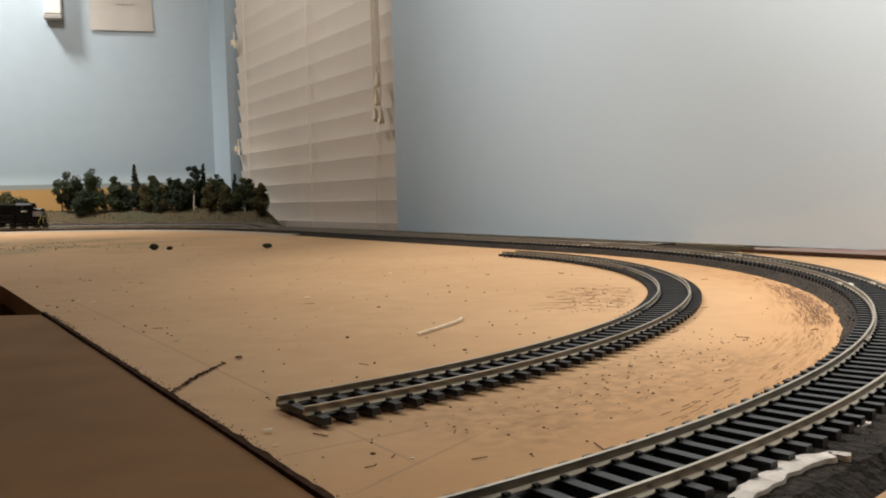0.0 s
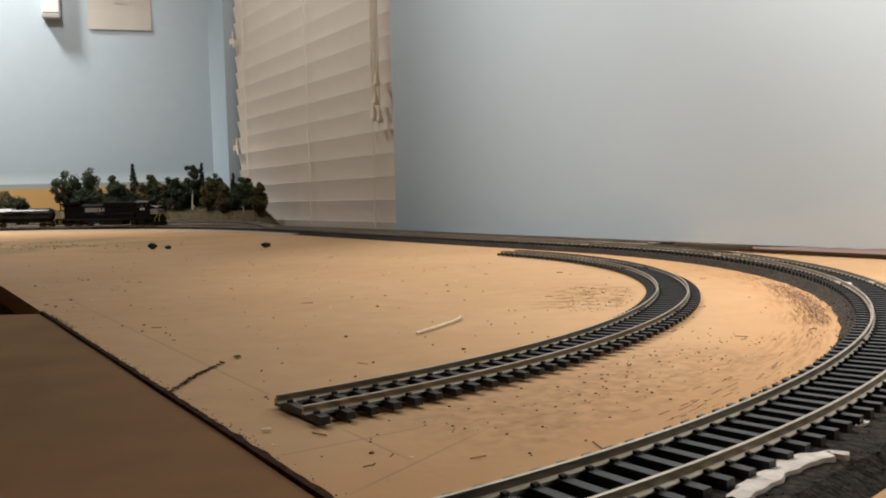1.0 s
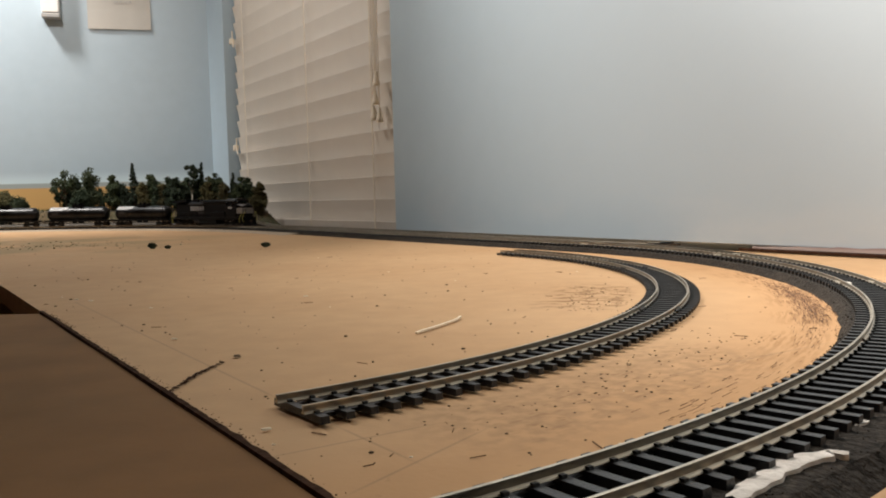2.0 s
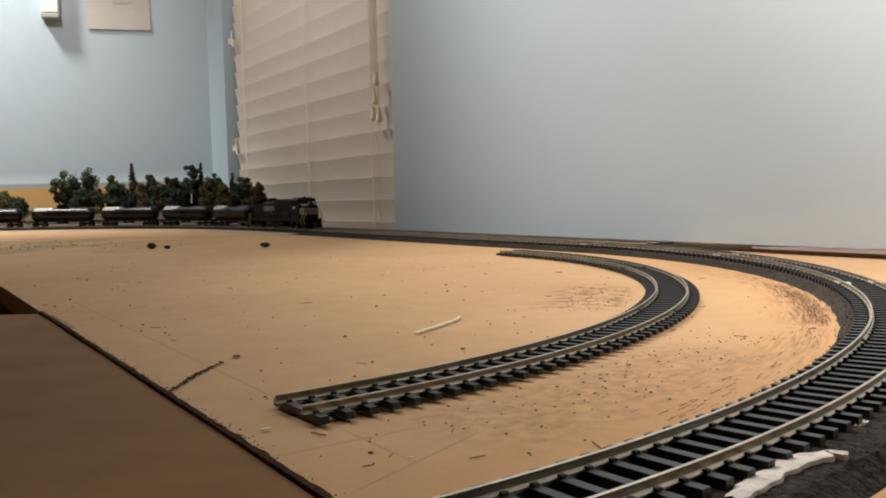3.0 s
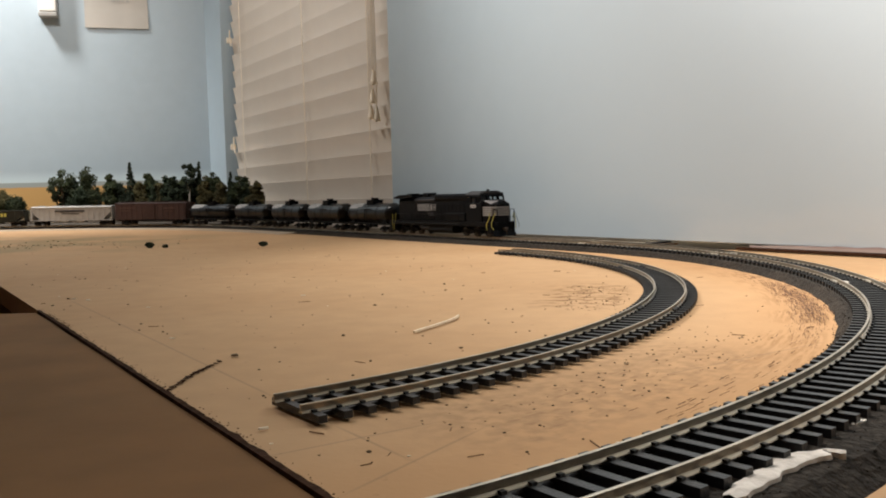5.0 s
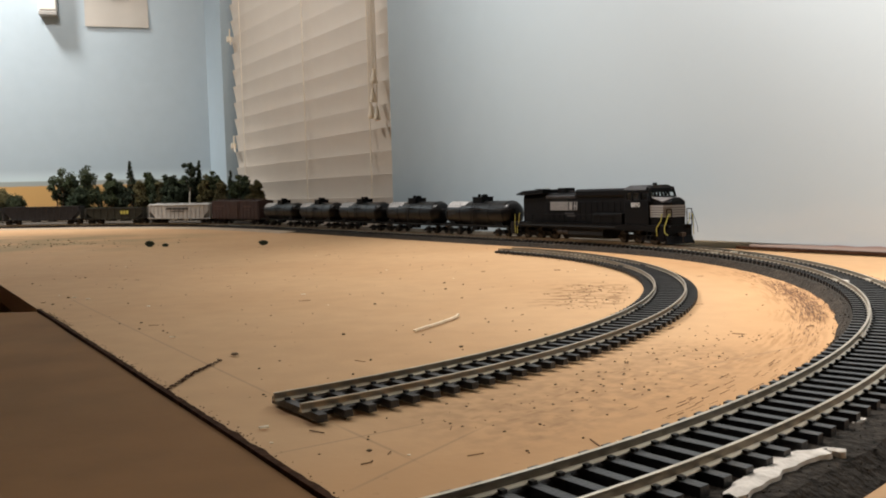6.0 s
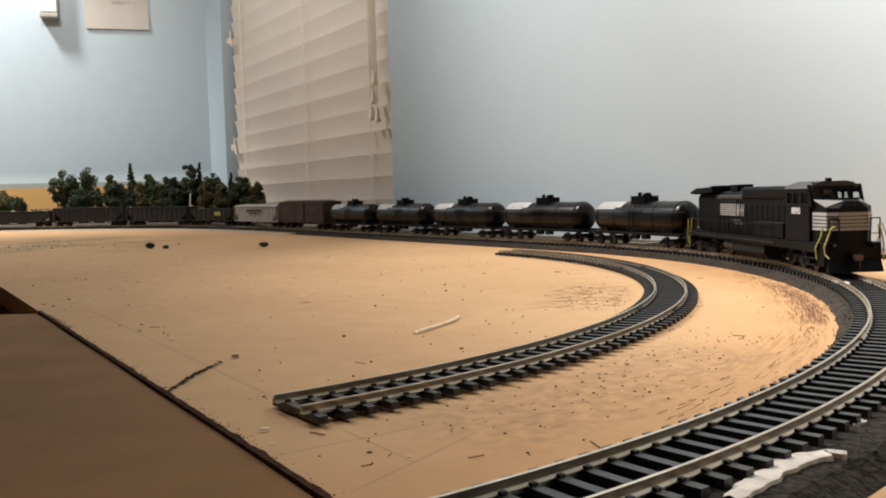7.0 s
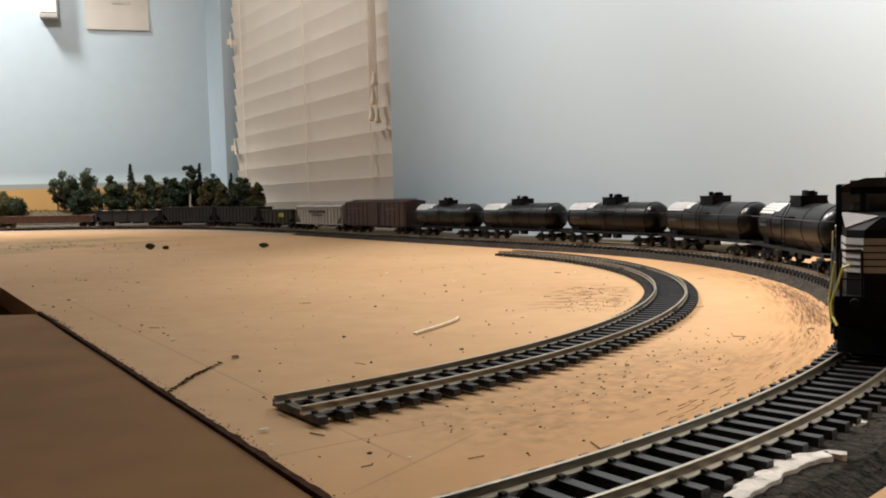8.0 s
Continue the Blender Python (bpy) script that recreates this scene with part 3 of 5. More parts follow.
def loose_track():
    """Three snap sections of an eighteen-inch curve, joined and lying loose on the board."""
    data = tie_mesh()
    start, each = radians(-54.72), radians(30.0)
    for k in range(3):
        a0 = start + k * each
        ob = empty("curved_track_section", "loose curved track section lying on the tan board", "track", "loose curved track")
        pts = [Vector((LOOSE_C[0] + LOOSE_R * math.cos(a), LOOSE_C[1] + LOOSE_R * math.sin(a), 0)) for a in np.linspace(a0 + 0.0004, a0 + each - 0.0004, 40)]
        lay_rails(ob, pts, 0.0004)
        lay_webs(ob, pts[1:-1], 0.0004)
        count = 31
        for i in range(count):
            a = a0 + each * (i + 0.5) / count
            t = new("tie", data)
            t.parent = ob
            t.matrix_basis = pose(LOOSE_C[0] + LOOSE_R * math.cos(a), LOOSE_C[1] + LOOSE_R * math.sin(a), 0.0004, 0, 0, math.degrees(a) + random.uniform(-0.5, 0.5))
        if k:
            for side in (-1, 1):
                rr = LOOSE_R + side * (GAUGE / 2 + 0.00045)
                bm = bmesh.new()
                sweep(bm, [Vector((LOOSE_C[0] + rr * math.cos(a), LOOSE_C[1] + rr * math.sin(a), TIE_H + 0.0004)) for a in np.linspace(a0 - 0.012, a0 + 0.012, 5)], [(-0.0015, 0.0), (0.0015, 0.0), (0.0014, 0.0007), (0.0008, 0.0013), (-0.0008, 0.0013), (-0.0014, 0.0007)])
                part("rail_joiner", bm, WHEEL, ob, "dull metal rail joiner")


loose_track()

S0, S1 = 1.2, 6.35
BED = 0.0050


def main_line():
    pts = [on_path(s) for s in np.arange(S0, S1, 0.012)]
    bm = bmesh.new()
    rnd = random.Random(4)
    rings = []
    for i, p in enumerate(pts):
        d = pts[min(i + 1, len(pts) - 1)] - pts[max(i - 1, 0)]
        side = Vector((d.y, -d.x, 0)).normalized()
        j = lambda k: rnd.uniform(-k, k)
        sec = [(-0.0290 + j(0.0012), 0.0), (-0.0235 + j(0.0008), BED * 0.85 + j(0.0003)), (-0.0175, BED), (0.0165, BED), (0.0180 + j(0.0004), BED - 0.0004), (0.0215 + j(0.0007), 0.0)]
        rings.append([bm.verts.new(p + side * u + Vector((0, 0, z))) for u, z in sec])
    for a, b in zip(rings, rings[1:]):
        for k in range(5):
            bm.faces.new((a[k], a[k + 1], b[k + 1], b[k]))
    tagged(part("roadbed", bm, CORK, smooth=False), "grey granular cork roadbed glued along the main line", "roadbed", kind="structure")
    grains = bmesh.new()
    for i in range(2600):
        s = rnd.uniform(4.55, 5.98)
        a, b = on_path(s - 0.005), on_path(s + 0.005)
        d = (b - a).normalized()
        u = rnd.choice((rnd.uniform(-0.030, -0.0165), rnd.uniform(0.0165, 0.0225)))
        rise = BED * min(1.0, max(0.0, (0.029 - abs(u)) / 0.0055 if u < 0 else (0.0215 - u) / 0.0035))
        p = on_path(s, rise + 0.0001) + Vector((d.y, -d.x, 0)) * u
        r = rnd.uniform(0.0002, 0.0005)
        v = [grains.verts.new(p + Vector((rnd.uniform(-r, r), rnd.uniform(-r, r), z))) for z in (0.0, 0.0, 0.0, r, r)]
        for i, j, k in ((0, 1, 3), (1, 2, 4), (2, 0, 3), (1, 4, 3), (2, 3, 4)):
            grains.faces.new((v[i], v[j], v[k]))
    tagged(part("roadbed_grains", grains, CORK), "loose dark grains along the roadbed's shoulders", "ballast", kind="stuff")
    ob = empty("main_track", "curved main line of nickel rails on black ties", "track", kind="structure")
    lay_rails(ob, [on_path(s) for s in np.arange(S0, S1, 0.006)], BED)
    lay_webs(ob, [on_path(s) for s in np.arange(S0, S1, 0.010)], BED)
    data = tie_mesh()
    far = bmesh.new()
    near_count = 0
    for s in np.arange(S0 + 0.004, S1, TIE_STEP):
        p, d = on_path(s, BED), on_path(s + 0.003) - on_path(s - 0.003)
        turn = math.degrees(math.atan2(d.y, d.x)) + 90 + random.uniform(-0.8, 0.8)
        if 3.72 < s < 5.98:
            t = new("tie", data)
            t.parent = ob
            t.matrix_basis = pose(p.x, p.y, p.z, 0, 0, turn)
            near_count += 1
        else:
            geom = bmesh.ops.create_cube(far, size=1, matrix=pose(p.x, p.y, p.z + TIE_H / 2, 0, 0, turn) @ Matrix.Diagonal((0.0304, 0.0028, TIE_H, 1)))
    part("far_ties", far, TIE, ob, kind="stuff")
    for x, y in ((0.1437, 0.9015), (0.2214, 0.7095), (0.2181, 0.4883), (0.1520, 0.3097)):
        s = float(PATH_S[np.argmin(np.hypot(PATH_P[:, 0] - x, PATH_P[:, 1] - y))])
        for side in (-1, 1):
            p = [on_path(u, BED + TIE_H) for u in np.linspace(s - 0.006, s + 0.006, 5)]
            bm = bmesh.new()
            sweep(bm, rail_points(p, side * (GAUGE / 2 + 0.00045)), [(-0.0015, 0.0), (0.0015, 0.0), (0.0014, 0.0007), (0.0008, 0.0013), (-0.0008, 0.0013), (-0.0014, 0.0007)])
            part("rail_joiner", bm, RAIL, ob, "bright metal rail joiner")


main_line()


# ---- rolling stock; x forwards, origin on the rail tops ----
RAIL_TOP = BED + TIE_H + 0.0025


def wheelset(parent, x, r):
    bm = bmesh.new()
    for y in (-1, 1):
        rod(bm, (x, y * 0.0071, r), (x, y * 0.0098, r), r, 16)
        rod(bm, (x, y * 0.0066, r), (x, y * 0.0072, r), r + 0.0007, 16)
    rod(bm, (x, -0.012, r), (x, 0.012, r), 0.0011, 8)
    return part("wheelset", bm, WHEEL, parent, smooth=True)


def truck(parent, x, axles, r=0.0046, name="truck"):
    """A bogie with side frames, bolster, journal boxes, springs and wheelsets; it turns on its own."""
    half = max(axles) + r
    bm = bmesh.new()
    for y in (-1, 1):
        lo, hi = 0.0016 + r * 0.3, r + 0.0032
        for a, b in zip(axles, axles[1:]):
            mid = (a + b) / 2
            w = (b - a) / 2
            prism(bm, [(a, hi - 0.0005), (a, hi - 0.0022), (mid - w * 0.55, lo + 0.0012), (mid - w * 0.4, lo), (mid + w * 0.4, lo), (mid + w * 0.55, lo + 0.0012), (b, hi - 0.0022), (b, hi - 0.0005), (mid + w * 0.4, hi), (mid - w * 0.4, hi)], y * 0.0112, y * 0.0134)
            for k in (-0.0014, 0.0, 0.0014):
                rod(bm, (mid + k, y * 0.0138, lo + 0.0004), (mid + k, y * 0.0138, hi - 0.0012), 0.0006, 6)
        for a in axles:
            box(bm, a - 0.0014, a + 0.0014, y * 0.0134 if y > 0 else -0.0150, 0.0150 if y > 0 else y * 0.0134, r - 0.0014, r + 0.0014, bevel=0.0003)
    box(bm, (axles[0] + axles[-1]) / 2 - 0.0024, (axles[0] + axles[-1]) / 2 + 0.0024, -0.0125, 0.0125, r + 0.0006, r + 0.0034)
    t = part(name, bm, UNDER, parent, m=Matrix.Translation((x, 0, 0)))
    for a in axles:
        wheelset(t, a, r)
    return t


def coupler(parent, x, way):
    bm = boxes((min(x, x + way * 0.007), max(x, x + way * 0.007), -0.0013, 0.0013, 0.0088, 0.0112), bevel=0.0003)
    box(bm, x + way * 0.0062 - 0.0016, x + way * 0.0062 + 0.0016, -0.0028, 0.0024, 0.0080, 0.0118, bevel=0.0006)
    rod(bm, (x + way * 0.005, 0.0015, 0.0088), (x + way * 0.004, 0.0022, 0.0012), 0.00035, 6)
    return part("coupler", bm, BRASS, parent)


def lettering(parent, text, size, m, mat, label=""):
    curve = bpy.data.curves.new("number", "FONT")
    curve.body, curve.size, curve.align_x, curve.extrude = text, size, "CENTER", 0.00008
    tmp = new("number", curve)
    bpy.context.view_layer.update()
    me = bpy.data.meshes.new_from_object(tmp.evaluated_get(bpy.context.evaluated_depsgraph_get()))
    bpy.data.objects.remove(tmp)
    me.materials.clear()
    me.materials.append(mat)
    ob = new("number", me)
    ob.parent, ob.matrix_basis = parent, m
    return tagged(ob, label)


def hand_rail(parent, pts, r, mat, label=""):
    bm = bmesh.new()
    wire(bm, pts, r, 6)
    return part("handrail", bm, mat, parent, label)


def locomotive():
    """A black six-axle road diesel with a wide white-striped nose."""
    ob = empty("locomotive", "black model diesel locomotive with white nose stripes and yellow handrails", "locomotive")
    # running board and frame
    bm = boxes((-0.121, 0.107, -0.0175, 0.0175, 0.0148, 0.0176), (-0.119, 0.106, -0.0060, 0.0060, 0.0100, 0.0150))
    box(bm, -0.121, 0.109, -0.0182, -0.0168, 0.0130, 0.0182)
    box(bm, -0.121, 0.109, 0.0168, 0.0182, 0.0130, 0.0182)
    part("frame", bm, BLACK, ob)
    # pilots with steps, plough in front
    for way, x0 in ((1, 0.1055), (-1, -0.121)):
        bm = boxes((min(x0, x0 + way * 0.010), max(x0, x0 + way * 0.010), -0.0176, 0.0176, 0.0042, 0.0182), bevel=0.0006)
        if way > 0:
            prism(bm, [(x0 + 0.010, 0.0015), (x0 + 0.0145, 0.0012), (x0 + 0.0108, 0.0085), (x0 + 0.0098, 0.0085)], -0.0165, 0.0165)
        part("pilot", bm, BLACK, ob)
        for y in (-1, 1):
            for k, z in enumerate((0.0045, 0.0085, 0.0125)):
                a, b = x0 - way * 0.011, x0 - way * 0.001
                part("step", boxes((min(a, b), max(a, b), min(y * 0.0130, y * 0.0185), max(y * 0.0130, y * 0.0185), z, z + 0.0006)), UNDER, ob)
            part("step_side", boxes((x0 - way * 0.0115 - 0.0004, x0 - way * 0.0115 + 0.0004, min(y * 0.013, y * 0.0183), max(y * 0.013, y * 0.0183), 0.004, 0.0150)), BLACK, ob)
        coupler(ob, x0 + way * 0.0095, way)
    # fuel tank and side equipment
    bm = bmesh.new()
    beam(bm, [(-0.0165, 0.0128), (-0.0170, 0.0068), (-0.0130, 0.0030), (0.0130, 0.0030), (0.0170, 0.0068), (0.0165, 0.0128)], -0.026, 0.030)
    part("fuel_tank", bm, UNDER, ob, smooth=True)
    for y in (-1, 1):
        for x in (-0.040, -0.031):
            bm = bmesh.new()
            rod(bm, (x - 0.004, y * 0.0135, 0.0095), (x + 0.004, y * 0.0135, 0.0095), 0.0034, 14)
            part("air_tank", bm, GREY_PAINT, ob, smooth=True)
        bm = bmesh.new()
        rod(bm, (-0.117, y * 0.0176, 0.0150), (0.05, y * 0.0176, 0.0150), 0.0013, 8)
        part("side_pipe", bm, UNDER, ob)
    # long hood: body with chamfered shoulders
    bm = bmesh.new()
    beam(bm, [(-0.0118, 0.0182), (-0.0118, 0.0445), (-0.0096, 0.0488), (-0.0055, 0.0500), (0.0055, 0.0500), (0.0096, 0.0488), (0.0118, 0.0445), (0.0118, 0.0182)], -0.1120, 0.0620)
    hood = part("hood", bm, BLACK, ob)
    for y in (-1, 1):
        for i in range(14):
            x = -0.071 + i * 0.0088
            part("hood_door", boxes((x, x + 0.0078, min(y * 0.0117, y * 0.01215), max(y * 0.0117, y * 0.01215), 0.0205, 0.0405), bevel=0.0003), BLACK, hood)
        part("louvre", boxes((-0.060, -0.030, min(y * 0.0108, y * 0.0122), max(y * 0.0108, y * 0.0122), 0.0412, 0.0436)), UNDER, hood)
        part("duct", boxes((0.014, 0.058, min(y * 0.0115, y * 0.0165), max(y * 0.0115, y * 0.0165), 0.0182, 0.0290), bevel=0.0008), BLACK, hood)
    # radiator cab with overhanging wings
    bm = bmesh.new()
    prism(bm, [(-0.1205, 0.0484), (-0.1205, 0.0496), (-0.1060, 0.0530), (-0.0700, 0.0538), (-0.0700, 0.0500), (-0.1080, 0.0478)], -0.0160, 0.0160)
    part("radiator", bm, BLACK, ob)
    part("radiator_fan", rod(bmesh.new(), (-0.092, 0, 0.0538), (-0.092, 0, 0.0548), 0.0085, 20), UNDER, ob)
    bm = boxes((-0.056, -0.042, -0.0065, 0.0065, 0.0495, 0.0552), bevel=0.0006)
    part("exhaust_box", bm, BLACK, ob)
    # Grey stands for light caught on the hood's angled roof edge.
    bm = boxes((-0.0695, -0.0185, -0.0125, 0.0125, 0.0440, 0.0472), bevel=0.0008)
    part("shoulder", bm, GREY_PAINT, ob)
    bm = boxes((-0.018, 0.060, -0.0132, 0.0132, 0.0445, 0.0532), bevel=0.0022)
    part("brake_box", bm, BLACK, ob)
    for i in range(5):
        part("roof_vent", boxes((-0.036 + i * 0.004, -0.034 + i * 0.004, -0.006, 0.006, 0.0498, 0.0518), bevel=0.0003), GREY_PAINT, ob)
    # cab: walls with window openings, roof
    cab = part("cab", boxes((0.0620, 0.0950, -0.0168, 0.0168, 0.0182, 0.0418), bevel=0.0004), BLACK, ob)
    for y in (-1, 1):
        y0, y1 = sorted((y * 0.0158, y * 0.0168))
        for a, b in ((0.0620, 0.0655), (0.0720, 0.0742), (0.0810, 0.0845)):
            part("window_post", boxes((a, b, y0, y1, 0.0418, 0.0485)), BLACK, cab)
        part("window_header", boxes((0.0620, 0.0920, y0, y1, 0.0484, 0.0512)), BLACK, cab)
    bm = bmesh.new()
    prism(bm, [(0.0620, 0.0405), (0.0620, 0.0512), (0.0640, 0.0512), (0.0640, 0.0405)], -0.0160, 0.0160)
    part("rear_wall", bm, CAB_INSIDE, cab)
    bm = bmesh.new()
    beam(bm, [(-0.0168, 0.0510), (-0.0150, 0.0532), (-0.0080, 0.0556), (0.0080, 0.0556), (0.0150, 0.0532), (0.0168, 0.0510)], 0.0610, 0.0938)
    part("roof", bm, GREY_PAINT, cab, "grey arched cab roof")
    part("seat", boxes((0.0690, 0.0750, -0.012, -0.006, 0.040, 0.047), (0.0690, 0.0750, 0.006, 0.012, 0.040, 0.047), bevel=0.001), CAB_INSIDE, cab)
    # windscreen: sloped frame with posts and panes
    def slope(z):
        return 0.0985 - (z - 0.0395) * 0.36
    bm = bmesh.new()
    for y in (-0.0160, -0.0086, 0.0, 0.0086, 0.0160):
        prism(bm, [(slope(0.0395), 0.0395), (slope(0.0535), 0.0535), (slope(0.0535) - 0.0016, 0.0535), (slope(0.0395) - 0.0016, 0.0395)], y - 0.0009, y + 0.0009)
    prism(bm, [(slope(0.0502), 0.0502), (slope(0.0548), 0.0548), (slope(0.0548) - 0.004, 0.0550), (slope(0.0502) - 0.004, 0.0502)], -0.0125, 0.0125)
    prism(bm, [(slope(0.0400), 0.0400), (slope(0.0450), 0.0450), (slope(0.0450) - 0.004, 0.0450), (slope(0.0400) - 0.004, 0.0400)], -0.0166, 0.0166)
    part("windscreen_frame", bm, BLACK, cab)
    for y in (-0.0123, -0.0043, 0.0043, 0.0123):
        bm = bmesh.new()
        prism(bm, [(slope(0.0450) - 0.0008, 0.0450), (slope(0.0502) - 0.0008, 0.0502), (slope(0.0502) - 0.0012, 0.0502), (slope(0.0450) - 0.0012, 0.0450)], y - 0.0034, y + 0.0034)
        part("window_pane", bm, WINDOW_DARK, cab)
    for y in (-1, 1):
        for a, b in ((0.0657, 0.0718), (0.0744, 0.0808)):
            part("window_pane", boxes((a, b, min(y * 0.0160, y * 0.0164), max(y * 0.0160, y * 0.0164), 0.0419, 0.0484)), WINDOW_DARK, cab)
    # wide nose with faceted top
    nose = part("nose", nose_mesh(0.0, 0.0182, 0.0392), BLACK, ob)
    bm = bmesh.new()
    ring = [(0.0949, 0.0150, 0.0392), (0.1105, 0.0138, 0.0392), (0.1155, 0.0088, 0.0392), (0.1135, 0.0040, 0.0432), (0.0949, 0.0150, 0.0442)]
    for x, y, z in ring:
        bm.verts.new((x, y, z)), bm.verts.new((x, -y, z))
    bm.verts.new((0.0949, 0.0, 0.0446))
    bmesh.ops.convex_hull(bm, input=list(bm.verts))
    part("nose_top", bm, BLACK, nose, "faceted black nose top")
    for y in (-1, 1):
        corner = [Vector((x, y * w, z)) for x, w, z in ((0.0955, 0.0151, 0.0443), (0.1100, 0.0140, 0.0396), (0.1133, 0.0046, 0.0433))]
        out = (corner[1] - corner[0]).cross(corner[2] - corner[0]).normalized() * (-y)
        if out.z < 0:
            out = -out
        bm = bmesh.new()
        low, top = [bm.verts.new(c - out * 0.0004) for c in corner], [bm.verts.new(c + out * 0.0003) for c in corner]
        bm.faces.new(low), bm.faces.new(top[::-1])
        for i in range(3):
            bm.faces.new((low[i], low[(i + 1) % 3], top[(i + 1) % 3], top[i]))
        part("nose_shoulder", bm, NOSE_PALE, nose, "pale sloped nose shoulder")
    part("white_band", nose_mesh(0.00025, 0.0258, 0.0366), WHITE_PAINT, nose, "white painted band round the nose")
    for k in range(4):
        z = 0.0258 + 0.00216 * (k + 1) - 0.0003
        part("black_stripe", nose_mesh(0.0004, z, z + 0.00045), BLACK, nose)
    for y in (-0.002, 0.002):
        bm = bmesh.new()
        rod(bm, (0.1110, y, 0.0400), (0.1155, y, 0.0400), 0.0013, 12)
        part("headlight", bm, UNDER, nose)
    for y in (-0.0115, 0.0115):
        bm = bmesh.new()
        rod(bm, (0.112, y, 0.0165), (0.1195, y, 0.0165), 0.0014, 12)
        part("ditch_light", bm, UNDER, ob)
    # anticlimber and platform
    part("platform", boxes((0.095, 0.1158, -0.0172, 0.0172, 0.0172, 0.0185), bevel=0.0003), BLACK, ob)
    # handrails: yellow at the steps, black elsewhere
    for y in (-1, 1):
        hand_rail(ob, [(0.1075, y * 0.0182, 0.0085), (0.1070, y * 0.0188, 0.0155), (0.1120, y * 0.0180, 0.0225), (0.1125, y * 0.0172, 0.0290)], 0.00045, YELLOW, "bent yellow grab rail")
        hand_rail(ob, [(0.1190, y * 0.0165, 0.0095), (0.1165, y * 0.0178, 0.0120), (0.1165, y * 0.0182, 0.0165), (0.1185, y * 0.0150, 0.0275), (0.1190, y * 0.0130, 0.0285)], 0.00045, YELLOW, "bent yellow grab rail")
        hand_rail(ob, [(-0.1160, y * 0.0182, 0.0050), (-0.1165, y * 0.0182, 0.0110), (-0.1130, y * 0.0182, 0.0180), (-0.1120, y * 0.0180, 0.0270), (-0.1100, y * 0.0180, 0.0280)], 0.00036, YELLOW, "bent yellow grab rail")
        hand_rail(ob, [(-0.1200, y * 0.0182, 0.0060), (-0.1210, y * 0.0182, 0.0130), (-0.1205, y * 0.0180, 0.0270)], 0.00036, YELLOW, "bent yellow grab rail")
        hand_rail(ob, [(-0.110, y * 0.0178, 0.0275), (0.048, y * 0.0178, 0.0275)], 0.00028, BLACK)
        for i in range(9):
            x = -0.106 + i * 0.019
            hand_rail(ob, [(x, y * 0.0178, 0.0180), (x, y * 0.0178, 0.0275)], 0.00025, BLACK)
    for x in (0.1170, -0.1255):
        for y in (-0.0155, -0.0095, 0.0095, 0.0155):
            hand_rail(ob, [(x, y, 0.0180), (x, y, 0.0330)], 0.00045, BLACK)
        for y in (-1, 1):
            hand_rail(ob, [(x, y * 0.0155, 0.0330), (x, y * 0.0095, 0.0330)], 0.00040, BLACK)
            hand_rail(ob, [(x, y * 0.0155, 0.0240), (x, y * 0.0095, 0.0240)], 0.00028, BLACK)
    hand_rail(ob, [(0.1165, 0.0170, 0.0300), (0.1200, 0.0200, 0.0160), (0.1200, 0.0200, 0.0110)], 0.00025, UNDER)
    for x, z in ((0.084, 0.0554),):
        part("antenna", boxes((x, x + 0.0035, -0.0015, 0.0015, z, z + 0.0022), bevel=0.0004), BLACK, cab)
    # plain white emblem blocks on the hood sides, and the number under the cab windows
    for y, turn in ((-1, 0), (1, 180)):
        q = Matrix.Rotation(radians(turn), 4, "Z")
        for k in range(6):
            bm = boxes((-0.061, -0.0300, -0.01265, -0.01245, 0.0315 + k * 0.00155, 0.0326 + k * 0.00155))
            part("stripe", bm, EMBLEM_PAINT, hood, m=q @ Matrix.Translation((0.090 if turn else 0, 0, 0)))
        bm = bmesh.new()
        for x in (-0.0285, -0.0250, -0.0205, -0.0170):
            prism(bm, [(x, 0.0315), (x + 0.0014, 0.0315), (x + 0.0024, 0.0405), (x + 0.0010, 0.0405)], -0.01265, -0.01245)
        prism(bm, [(-0.0275, 0.0400), (-0.0253, 0.0400), (-0.0243, 0.0320), (-0.0262, 0.0320)], -0.01268, -0.01247)
        box(bm, -0.0210, -0.0160, -0.01266, -0.01245, 0.0352, 0.0366)
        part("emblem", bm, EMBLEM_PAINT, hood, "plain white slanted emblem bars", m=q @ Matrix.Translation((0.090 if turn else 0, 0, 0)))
        for row in ((-0.036, -0.020, -0.01265, -0.01245, 0.0275, 0.0290), (-0.032, -0.017, -0.01265, -0.01245, 0.0250, 0.0265)):
            part("name_bar", boxes(row), GREY_PAINT, hood, m=q @ Matrix.Translation((0.090 if turn else 0, 0, 0)))
        lettering(cab, "8890", 0.0060, Matrix.Translation((0.0775, y * 0.01695, 0.0352)) @ Matrix.Rotation(radians(turn), 4, "Z") @ Matrix.Rotation(radians(90), 4, "X"), NUMBER_PAINT, "white painted number")
    trucks = [truck(ob, x, (-0.0245, 0.0, 0.0245), 0.0058, "truck") for x in (0.074, -0.084)]
    return ob, trucks, (0.074, -0.084)


